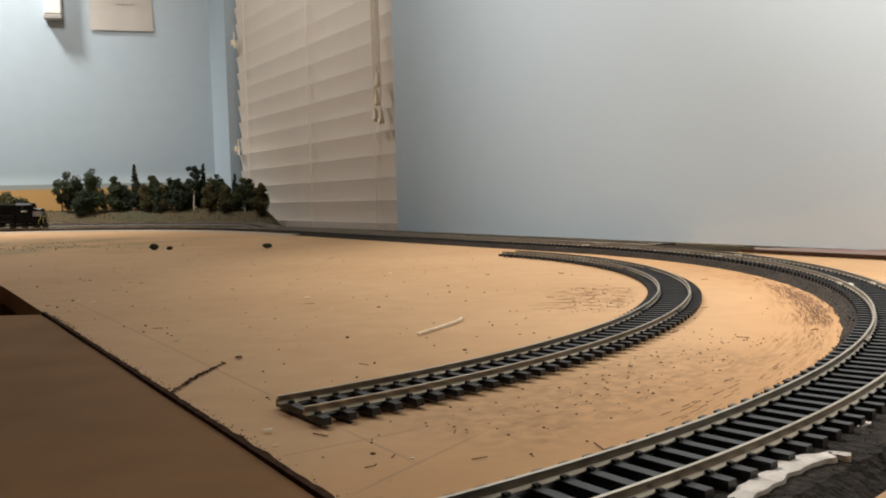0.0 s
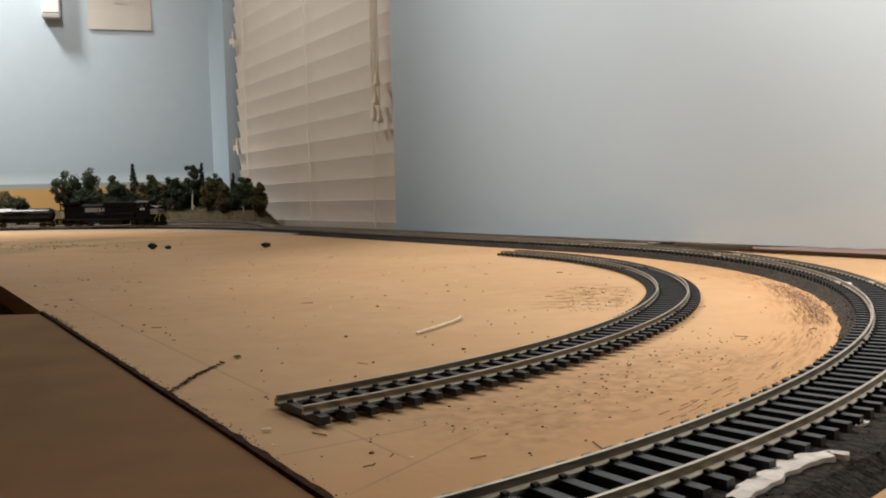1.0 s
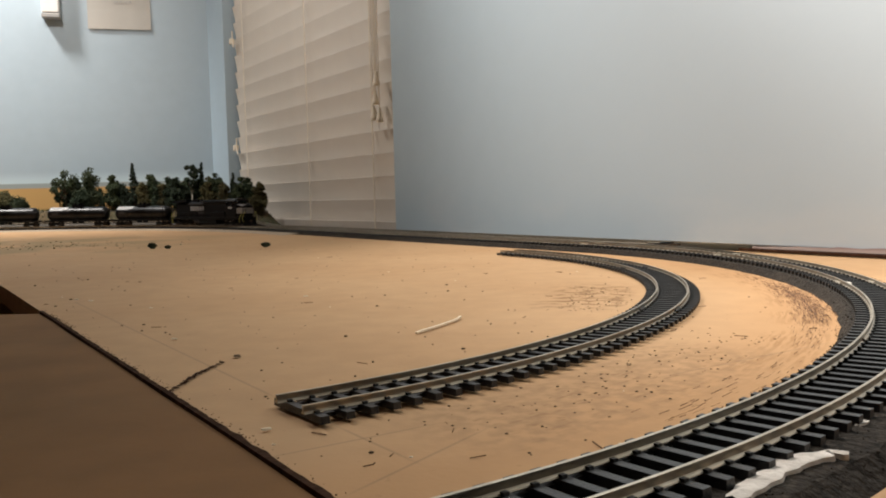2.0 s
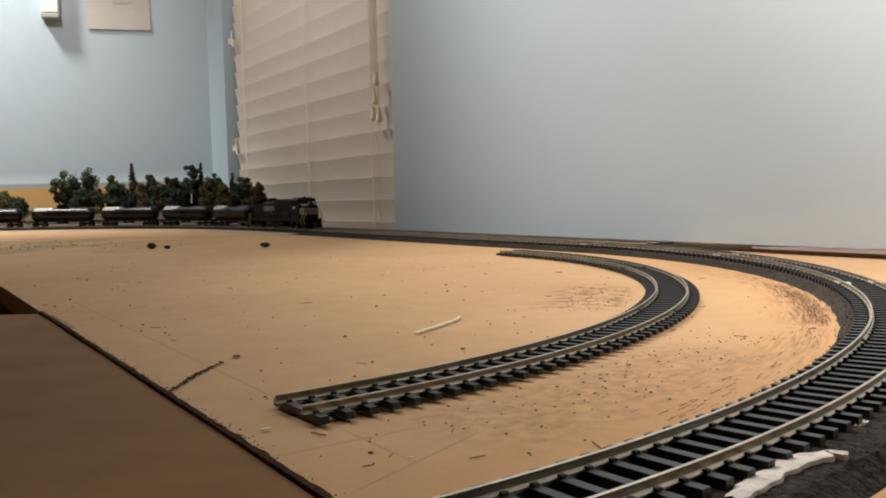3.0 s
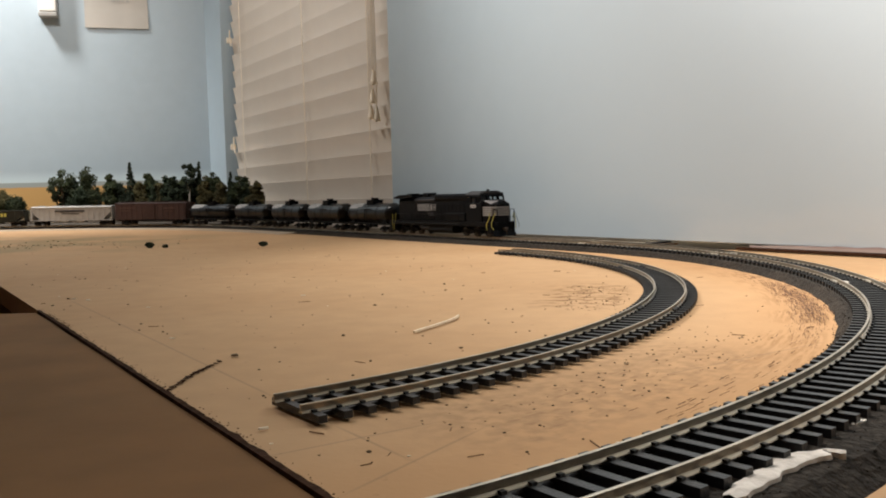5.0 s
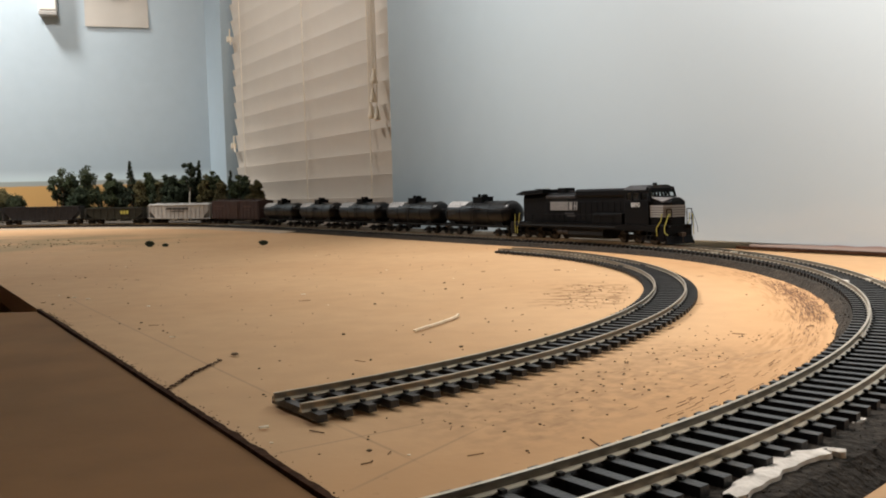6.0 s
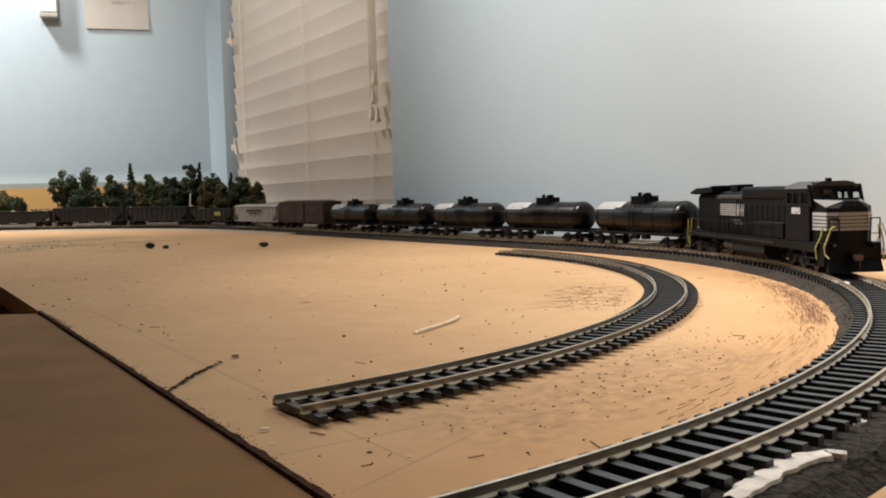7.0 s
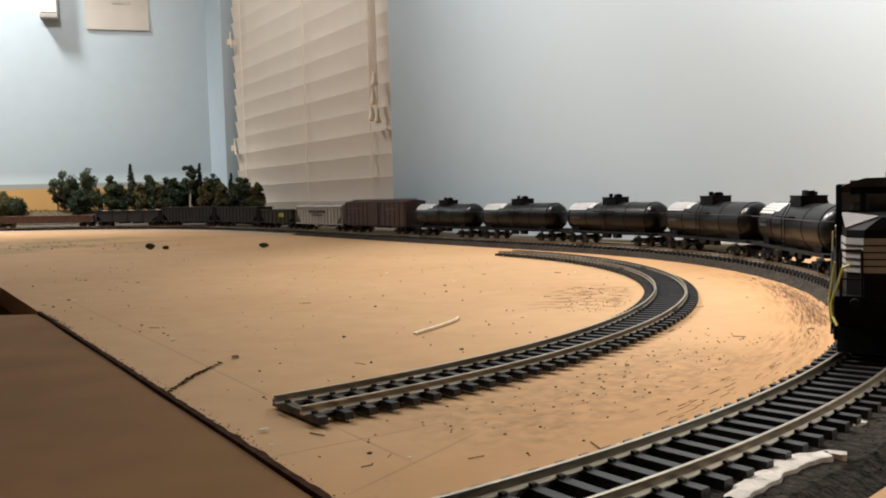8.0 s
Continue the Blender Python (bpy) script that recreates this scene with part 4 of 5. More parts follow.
def nose_mesh(grow, z0, z1):
    ring = [(0.0949, -0.0150), (0.1105, -0.0138), (0.1155, -0.0088), (0.1155, 0.0088), (0.1105, 0.0138), (0.0949, 0.0150)]
    bm = bmesh.new()
    lo, hi = [], []
    for x, y in ring:
        gx, gy = (grow if x > 0.10 else 0), math.copysign(grow, y)
        lo.append(bm.verts.new((x + gx, y + gy, z0)))
        hi.append(bm.verts.new((x + gx, y + gy, z1)))
    bm.faces.new(lo), bm.faces.new(hi[::-1])
    for i in range(6):
        bm.faces.new((lo[i], lo[(i + 1) % 6], hi[(i + 1) % 6], hi[i]))
    return bm


def car_ends(ob, half):
    for way in (1, -1):
        coupler(ob, way * (half - 0.0035), way)


def tank_car():
    """A black single-dome tank car with white patches on its shoulder."""
    ob = empty("tank_car", "black model tank car with a white shoulder patch and centre dome", "tank car", "tank cars behind the locomotive")
    zc, r, h = 0.0268, 0.0152, 0.0690
    bm = bmesh.new()
    rings = []
    n = 32
    for x, k in ((-h, 0.05), (-h + 0.0012, 0.45), (-h + 0.0030, 0.72), (-h + 0.0055, 0.90), (-h + 0.0085, 0.98), (-h + 0.012, 1.0), (h - 0.012, 1.0), (h - 0.0085, 0.98), (h - 0.0055, 0.90), (h - 0.0030, 0.72), (h - 0.0012, 0.45), (h, 0.05)):
        rings.append([bm.verts.new((x, r * k * math.cos(2 * math.pi * i / n), zc + r * k * math.sin(2 * math.pi * i / n))) for i in range(n)])
    for a, b in zip(rings, rings[1:]):
        for i in range(n):
            bm.faces.new((a[i], a[(i + 1) % n], b[(i + 1) % n], b[i]))
    bm.faces.new(rings[0]), bm.faces.new(rings[-1])
    tank = part("tank", bm, TANK_BLACK, ob, "glossy black tank barrel", smooth=True)
    for x in (-0.030, 0.030, -0.0585, 0.0585):
        bm = bmesh.new()
        rod(bm, (x - 0.0006, 0, zc), (x + 0.0006, 0, zc), r + 0.00025, 32)
        part("band", bm, BLACK, tank, smooth=True)
    # dome with hatch platform and valves
    bm = bmesh.new()
    box(bm, -0.0105, 0.0105, -0.0085, 0.0085, zc + r - 0.0028, zc + r + 0.0050, bevel=0.0006)
    box(bm, -0.0108, 0.0108, -0.0088, 0.0088, zc + r + 0.0046, zc + r + 0.0052)
    dome = part("dome", bm, BLACK, tank)
    bm = bmesh.new()
    rod(bm, (-0.0070, 0, zc + r + 0.005), (-0.0070, 0, zc + r + 0.0085), 0.0019, 10)
    rod(bm, (-0.0015, 0.003, zc + r + 0.005), (-0.0015, 0.003, zc + r + 0.0080), 0.0012, 8)
    part("valve", bm, BLACK, dome)
    bm = bmesh.new()
    rod(bm, (0.004, 0, zc + r + 0.005), (0.004, 0, zc + r + 0.0074), 0.0042, 14)
    rod(bm, (0.0045, 0, zc + r + 0.0074), (0.0045, 0, zc + r + 0.0082), 0.0026, 12)
    part("hatch", bm, BLACK, dome)
    # white patch on both shoulders, a curved skin on the barrel
    for y in (-1, 1):
        for k in range(5):
            bm = bmesh.new()
            a0, a1 = radians(31 + k * 9.3), radians(31 + k * 9.3 + 7.2)
            xa, xb = -0.0600, -0.0300 + k * 0.0012
            vs = []
            for a in np.linspace(a0, a1, 4):
                rr = r + 0.00035
                vs.append([bm.verts.new((x, y * rr * math.cos(a), zc + rr * math.sin(a))) for x in (xa, xb)])
            for p, q in zip(vs, vs[1:]):
                bm.faces.new((p[0], p[1], q[1], q[0]))
            part("white_patch", bm, PATCH_PAINT, tank, smooth=True)
        bm = bmesh.new()
        for i, x in enumerate((-0.0285, -0.0245)):
            for a0 in (38, 55):
                vs = [[bm.verts.new((x + u + 0.0012 * (a - 38) / 20, y * (r + 0.0004) * math.cos(radians(a)), zc + (r + 0.0004) * math.sin(radians(a)))) for u in (0, 0.0026)] for a in np.linspace(a0, a0 + 18, 4)]
                for p, q in zip(vs, vs[1:]):
                    bm.faces.new((p[0], p[1], q[1], q[0]))
        part("emblem", bm, NUMBER_PAINT, tank, "plain white slanted emblem bars")
        rows = []
        for k in range(2):
            rows.append((-0.057 + k * 0.003, -0.039, -0.0001, 0.0001, -k * 0.003, -k * 0.003 + 0.0018))
        for row in rows:
            part("name_bar", boxes(row), GREY_PAINT, tank, "dull grey lettering bar", m=Matrix.Translation((0, y * (r + 0.0001), zc + 0.0020)))
        # grab rail along the barrel and ladder to the dome
        hand_rail(ob, [(-h + 0.002, y * (r + 0.0018), zc + 0.0055), (h - 0.002, y * (r + 0.0018), zc + 0.0055), (h + 0.0012, y * 0.010, zc + 0.0055)], 0.00035, GREY_PAINT, "thin grey grab rail")
        bm = bmesh.new()
        for x in (-0.0032, 0.0032):
            wire(bm, [(x, y * (r + 0.0012), 0.0130), (x, y * (r + 0.0012), zc + 0.006), (x, y * 0.0095, zc + r + 0.004)], 0.0003, 5)
        for k in range(6):
            wire(bm, [(-0.0032, y * (r + 0.0012), 0.0145 + k * 0.0030), (0.0032, y * (r + 0.0012), 0.0145 + k * 0.0030)], 0.00025, 5)
        part("ladder", bm, BLACK, ob)
        part("side_walk", boxes((-0.014, 0.014, min(y * 0.0135, y * 0.0172), max(y * 0.0135, y * 0.0172), zc + 0.0062, zc + 0.0069)), BLACK, ob)
    bm = boxes((-0.0715, 0.0715, -0.0040, 0.0040, 0.0098, 0.0132), (-0.0715, -0.055, -0.0150, 0.0150, 0.0112, 0.0132), (0.055, 0.0715, -0.0150, 0.0150, 0.0112, 0.0132), (-0.0715, 0.0715, -0.0165, -0.0152, 0.0115, 0.0135), (-0.0715, 0.0715, 0.0152, 0.0165, 0.0115, 0.0135))
    part("underframe", bm, UNDER, ob)
    for x in (-0.0500, 0.0500):
        bm = bmesh.new()
        prism(bm, [(x - 0.006, 0.0130), (x + 0.006, 0.0130), (x + 0.005, 0.0205), (x - 0.005, 0.0205)], -0.0120, 0.0120)
        part("saddle", bm, BLACK, ob)
    bm = bmesh.new()
    rod(bm, (-0.012, -0.006, 0.0085), (-0.002, -0.006, 0.0085), 0.0025, 10)
    box(bm, 0.006, 0.013, -0.009, -0.003, 0.0065, 0.0110)
    part("brake_gear", bm, UNDER, ob)
    rod_bm = bmesh.new()
    rod(rod_bm, (0, 0, 0.0065), (0, 0, 0.0115), 0.0025, 10)
    part("outlet", rod_bm, UNDER, ob)
    car_ends(ob, 0.0755)
    return ob, [truck(ob, x, (-0.0100, 0.0100)) for x in (0.0515, -0.0515)], (0.0515, -0.0515)


def box_car():
    """A red-brown boxcar with ribs, a sliding door and a roof walk."""
    L = 0.0930
    ob = empty("box_car", "dull oxide red model boxcar with a sliding door", "boxcar")
    body = part("body", boxes((-L, L, -0.0165, 0.0165, 0.0110, 0.0455), bevel=0.0004), OXIDE, ob)
    bm = bmesh.new()
    beam(bm, [(-0.0172, 0.0452), (-0.0172, 0.0462), (0, 0.0488), (0.0172, 0.0462), (0.0172, 0.0452)], -L - 0.0006, L + 0.0006)
    part("roof", bm, OXIDE, ob)
    for i in range(17):
        x = -L + 0.004 + i * (2 * L - 0.008) / 16
        bm = bmesh.new()
        beam(bm, [(-0.0173, 0.0455), (-0.0173, 0.0466), (0, 0.0492), (0.0173, 0.0466), (0.0173, 0.0455)], x - 0.0005, x + 0.0005)
        part("roof_rib", bm, OXIDE, ob)
    part("roof_walk", boxes((-L - 0.002, L + 0.002, -0.0030, 0.0030, 0.0496, 0.0503)), OXIDE, ob)
    for y in (-1, 1):
        for i in range(14):
            x = -L + 0.004 + i * (2 * L - 0.008) / 13
            if abs(x) > 0.016:
                part("side_rib", boxes((x - 0.0005, x + 0.0005, min(y * 0.0164, y * 0.0172), max(y * 0.0164, y * 0.0172), 0.0112, 0.0450)), OXIDE, body)
        d = part("door", boxes((-0.0145, 0.0145, min(y * 0.0164, y * 0.0178), max(y * 0.0164, y * 0.0178), 0.0118, 0.0442), bevel=0.0003), OXIDE, ob, "ribbed sliding door")
        for k in range(6):
            part("door_rib", boxes((-0.0140, 0.0140, min(y * 0.0176, y * 0.0183), max(y * 0.0176, y * 0.0183), 0.0150 + k * 0.005, 0.0158 + k * 0.005)), OXIDE, d)
        part("door_track", boxes((-0.0145, 0.0420, min(y * 0.0164, y * 0.0182), max(y * 0.0164, y * 0.0182), 0.0106, 0.0116)), UNDER, ob)
        rows = [(-0.080, -0.040, -0.0001, 0.0001, 0.0355, 0.0375), (-0.078, -0.052, -0.0001, 0.0001, 0.0300, 0.0315), (0.036, 0.066, -0.0001, 0.0001, 0.0340, 0.0375), (0.040, 0.060, -0.0001, 0.0001, 0.0290, 0.0302)]
        for row in rows:
            part("name_bar", boxes(row), BROWN_CAR, body, "faded lettering bar", m=Matrix.Translation((0, y * 0.01735, 0)))
        for x in (-1, 1):
            bm = bmesh.new()
            for k in range(7):
                wire(bm, [(x * (L - 0.008), y * 0.0178, 0.0130 + k * 0.0046), (x * (L - 0.002), y * 0.0178, 0.0130 + k * 0.0046)], 0.0003, 5)
            part("ladder", bm, OXIDE, ob)
    part("underframe", boxes((-L, L, -0.0035, 0.0035, 0.0080, 0.0112), (-0.03, 0.03, -0.010, 0.010, 0.0085, 0.0112)), UNDER, ob)
    car_ends(ob, 0.0965)
    return ob, [truck(ob, x, (-0.0100, 0.0100)) for x in (0.068, -0.068)], (0.068, -0.068)


def hopper(name, label, category, L, height, paint, covered=False, load=None, ribs=12, low=0.0125, bars=None, group=""):
    """A hopper or gondola: ribbed sides, sloped end sheets, bays below."""
    ob = empty(name, label, category, group)
    e = 0.022 if L > 0.06 else 0.012
    bm = bmesh.new()
    prof = [(-L + 0.004, height), (L - 0.004, height), (L - 0.004, height - 0.010), (L - e, low), (-L + e, low), (-L + 0.004, height - 0.010)]
    wall = 0.0012
    if covered:
        prism(bm, prof, -0.0163, 0.0163)
    else:
        prism(bm, prof, -0.0163, -0.0163 + wall)
        prism(bm, prof, 0.0163 - wall, 0.0163)
        inner = [(-L + 0.004, height), (-L + 0.0055, height), (-L + 0.0055, height - 0.010), (-L + e + 0.001, low + 0.0015), (L - e - 0.001, low + 0.0015), (L - 0.0055, height - 0.010), (L - 0.0055, height), (L - 0.004, height), (L - 0.004, height - 0.010), (L - e, low), (-L + e, low), (-L + 0.004, height - 0.010)]
        prism(bm, inner, -0.0163 + wall, 0.0163 - wall)
    body = part("body", bm, paint, ob)
    for y in (-1, 1):
        for i in range(ribs):
            x = -L + 0.006 + i * (2 * L - 0.012) / (ribs - 1)
            z0 = low if abs(x) < L - e else max(low, height - 0.010 - (height - 0.010 - low) * (L - 0.004 - abs(x)) / (e - 0.004))
            part("rib", boxes((x - 0.0007, x + 0.0007, min(y * 0.0162, y * 0.0176), max(y * 0.0162, y * 0.0176), z0, height - 0.0008)), paint, body)
        part("top_chord", boxes((-L + 0.003, L - 0.003, min(y * 0.0155, y * 0.0178), max(y * 0.0155, y * 0.0178), height - 0.0014, height + 0.0004), bevel=0.0003), paint, body)
        part("side_sill", boxes((-L, L, min(y * 0.0150, y * 0.0172), max(y * 0.0150, y * 0.0172), low - 0.002, low), bevel=0.0003), paint, body)
        if bars:
            mat, rows = bars
            for a, b, c, d in rows:
                part("name_bar", boxes((a, b, -0.0001, 0.0001, c, d)), mat, body, "plain lettering bar", m=Matrix.Translation((0, y * 0.0179, 0)))
        for x in (-1, 1):
            bm = bmesh.new()
            for k in range(5):
                wire(bm, [(x * (L - 0.007), y * 0.0180, low + 0.001 + k * (height - low) / 5.5), (x * (L - 0.001), y * 0.0180, low + 0.001 + k * (height - low) / 5.5)], 0.0003, 5)
            for u in (0.007, 0.001):
                wire(bm, [(x * (L - u), y * 0.0180, low - 0.001), (x * (L - u), y * 0.0180, height)], 0.0003, 5)
            part("ladder", bm, paint, ob)
    part("underframe", boxes((-L, L, -0.0040, 0.0040, 0.0085, 0.0118), (-L, -L + 0.012, -0.0150, 0.0150, 0.0095, 0.0118), (L - 0.012, L, -0.0150, 0.0150, 0.0095, 0.0118)), UNDER, ob)
    for way in (-1, 1):
        x = way * (L - 0.0026)
        part("end_sheet", boxes((x - 0.0008, x + 0.0008, -0.0160, 0.0160, low - 0.001, height - 0.001)), paint, ob)
    if name != "gondola":
        for x in (-0.018, 0.018):
            bm = bmesh.new()
            prism(bm, [(x - 0.015, low + 0.0004), (x + 0.015, low + 0.0004), (x + 0.003, 0.0062), (x - 0.003, 0.0062)], -0.0125, 0.0125)
            part("bay", bm, paint, ob)
    if covered:
        bm = bmesh.new()
        beam(bm, [(-0.0172, height), (-0.0130, height + 0.0022), (0.0130, height + 0.0022), (0.0172, height)], -L + 0.003, L - 0.003)
        part("roof", bm, paint, ob)
        for i in range(5):
            part("hatch", boxes((-L + 0.014 + i * L * 0.37, -L + 0.026 + i * L * 0.37, -0.0055, 0.0055, height + 0.0022, height + 0.0034), bevel=0.0005), paint, ob)
        part("roof_walk", boxes((-L, L, 0.0080, 0.0110, height + 0.0032, height + 0.0038)), paint, ob)
    if load:
        bm = bmesh.new()
        rnd = random.Random(len(label))
        grid = [[bm.verts.new((-L + 0.006 + (2 * L - 0.012) * i / 26, -0.0150 + 0.030 * j / 8, height - 0.0025 + 0.0032 * math.sin(math.pi * j / 8) * (0.75 + 0.35 * math.sin(i * 1.1)) + rnd.uniform(-0.0005, 0.0005))) for j in range(9)] for i in range(27)]
        for a, b in zip(grid, grid[1:]):
            for j in range(8):
                bm.faces.new((a[j], b[j], b[j + 1], a[j + 1]))
        part("load", bm, load, ob, "heaped stone load")
    car_ends(ob, L + 0.0035)
    t = L - 0.019
    return ob, [truck(ob, x, (-0.0100, 0.0100)) for x in (t, -t)], (t, -t)


# ---- the wooded bank behind the main line, and the siding ----
def beside(s, off, z=0.0):
    """A point off metres outwards from the main line."""
    a, b = on_path(s - 0.01), on_path(s + 0.01)
    d = b - a
    p = on_path(s, z)
    return p + Vector((-d.y, d.x, 0)).normalized() * off


def ease(u):
    u = min(max(u, 0.0), 1.0)
    return u * u * (3 - 2 * u)


def bank_height(s, off):
    p = beside(s, off)
    fade = (1 - ease((s - 3.54) / 0.18)) * (1 - ease((p.x / p.y + 0.215) / 0.035))
    shelf = 0.0095 * ease((off - 0.026) / 0.02)
    rise = 0.033 * ease((off - 0.080) / 0.07)
    bumps = 0.004 * noise.noise(Vector((s * 9, off * 14, 0.3))) * ease((off - 0.09) / 0.05)
    return (shelf + rise + bumps) * fade + 0.0008


def bank():
    bm = bmesh.new()
    cols = []
    for s in np.arange(1.75, 3.74, 0.015):
        col = []
        for k in range(26):
            off = 0.0262 + 0.020 * k
            p = beside(s, off)
            top = wall_top(p.x)
            if p.y > top:
                p.y = top
            col.append(bm.verts.new((p.x, p.y, lift(p.x) + bank_height(s, off))))
        cols.append(col)
    for a, b in zip(cols, cols[1:]):
        for k in range(25):
            if a[k + 1].co.x / a[k + 1].co.y < -0.178:
                bm.faces.new((a[k], b[k], b[k + 1], a[k + 1]))
    bmesh.ops.delete(bm, geom=[v for v in bm.verts if not v.link_faces], context="VERTS")
    tagged(part("grass_bank", bm, TURF, smooth=True), "low bank of green-brown model turf behind the track", "bank", kind="structure")
    # loose turf tufts and fallen scatter along the bank
    bm = bmesh.new()
    rnd = random.Random(11)
    for i in range(2600):
        s, off = rnd.uniform(2.75, 3.70), rnd.uniform(0.090, 0.24)
        p = beside(s, off)
        if p.y > wall_top(p.x) - 0.01:
            continue
        p.z = lift(p.x) + bank_height(s, off)
        h, a = rnd.uniform(0.002, 0.007), rnd.uniform(0, 6.28)
        u = Vector((math.cos(a), math.sin(a), 0)) * rnd.uniform(0.0006, 0.0016)
        v = [bm.verts.new(p - u), bm.verts.new(p + u), bm.verts.new(p + Vector((rnd.uniform(-0.002, 0.002), rnd.uniform(-0.002, 0.002), h)))]
        bm.faces.new(v)
    tagged(part("turf_tufts", bm, LEAF), "dry olive turf tufts scattered on the bank", "grass", kind="stuff")


bank()


def siding():
    """A second track outside the main line, which ends bluntly beside the backdrop."""
    off, s0, s1 = 0.056, 1.9, 4.700
    pts = [beside(s, off, bank_height(s, off) - 0.0008 if s < 3.9 else 0.0) for s in np.arange(s0, s1, 0.02)]
    bm = bmesh.new()
    sweep(bm, pts, [(-0.023, 0.0), (-0.018, 0.0042), (0.018, 0.0042), (0.023, 0.0)])
    tagged(part("siding_bed", bm, BALLAST), "grey-brown bed of the siding behind the main line", "roadbed", kind="structure")
    ob = empty("siding_track", "dull siding track that ends beside the backdrop", "track", kind="structure")
    lay_rails(ob, pts, 0.0042)
    bm = bmesh.new()
    for s in np.arange(s0, s1, TIE_STEP):
        p = beside(s, off, (bank_height(s, off) - 0.0008 if s < 3.9 else 0.0) + 0.0042)
        d = on_path(s + 0.01) - on_path(s - 0.01)
        bmesh.ops.create_cube(bm, size=1, matrix=pose(p.x, p.y, p.z + TIE_H / 2, 0, 0, math.degrees(math.atan2(d.y, d.x)) + 90) @ Matrix.Diagonal((0.0304, 0.0028, TIE_H, 1)))
    part("ties", bm, BROWN_TIE, ob, kind="stuff")
    p, d = beside(s1 - 0.006, off, 0.0042 + TIE_H), on_path(s1 + 0.01) - on_path(s1 - 0.01)
    bm = boxes((-0.002, 0.002, -0.012, 0.012, 0.0, 0.0014), bevel=0.0005)
    part("buffer", bm, UNDER, ob, m=Matrix.Translation(p) @ Matrix.Rotation(math.atan2(d.y, d.x), 4, "Z"))


BROWN_TIE = material("dusty brown tie", (0.10, 0.08, 0.06), 0.85, vary=0.3, scale=300)
siding()


def far_ballast():
    """Pale ballast shoulders along the far stretch, where the cork ends."""
    for name, o0, o1 in (("ballast_shoulder", -0.052, -0.0262),):
        bm = bmesh.new()
        rings = []
        rnd = random.Random(2)
        for s in np.arange(1.9, 3.93, 0.012):
            rings.append([bm.verts.new(beside(s, o, z)) for o, z in ((o0 + rnd.uniform(-0.004, 0.003), 0.0004), ((o0 + o1) / 2, 0.0016 + rnd.uniform(0, 0.0006)), (o1 + 0.004, 0.0030))])
        for a, b in zip(rings, rings[1:]):
            for k in range(2):
                bm.faces.new((a[k], a[k + 1], b[k + 1], b[k]))
        tagged(part(name, bm, PALE_BALLAST), "pale grey sandy ballast shoulder of the far track", "ballast", kind="structure")


PALE_BALLAST = material("pale sandy ballast", (0.40, 0.31, 0.22), 0.95, vary=0.35, scale=420, bump=0.7, bump_scale=500, second=(0.30, 0.23, 0.17), second_scale=12)
far_ballast()


# ---- trees ----
def leaf_clump(bm, centre, size, count, rnd, flat=0.8, leaf=1.0):
    for _ in range(count):
        d = Vector((rnd.gauss(0, 1), rnd.gauss(0, 1), rnd.gauss(0, 1)))
        d = d.normalized() * (rnd.random() ** 0.4)
        p = centre + Vector((d.x * size, d.y * size, d.z * size * flat))
        a = Vector((rnd.gauss(0, 1), rnd.gauss(0, 1), rnd.gauss(0, 1))).normalized()
        b = a.orthogonal().normalized()
        c = a.cross(b)
        r = rnd.uniform(0.0012, 0.0027) * leaf
        vs = [bm.verts.new(p + b * r), bm.verts.new(p - b * r * 0.6 + c * r), bm.verts.new(p - b * r * 0.6 - c * r), bm.verts.new(p + a * r * 0.9)]
        bm.faces.new((vs[0], vs[1], vs[2])), bm.faces.new((vs[0], vs[1], vs[3])), bm.faces.new((vs[0], vs[2], vs[3]))


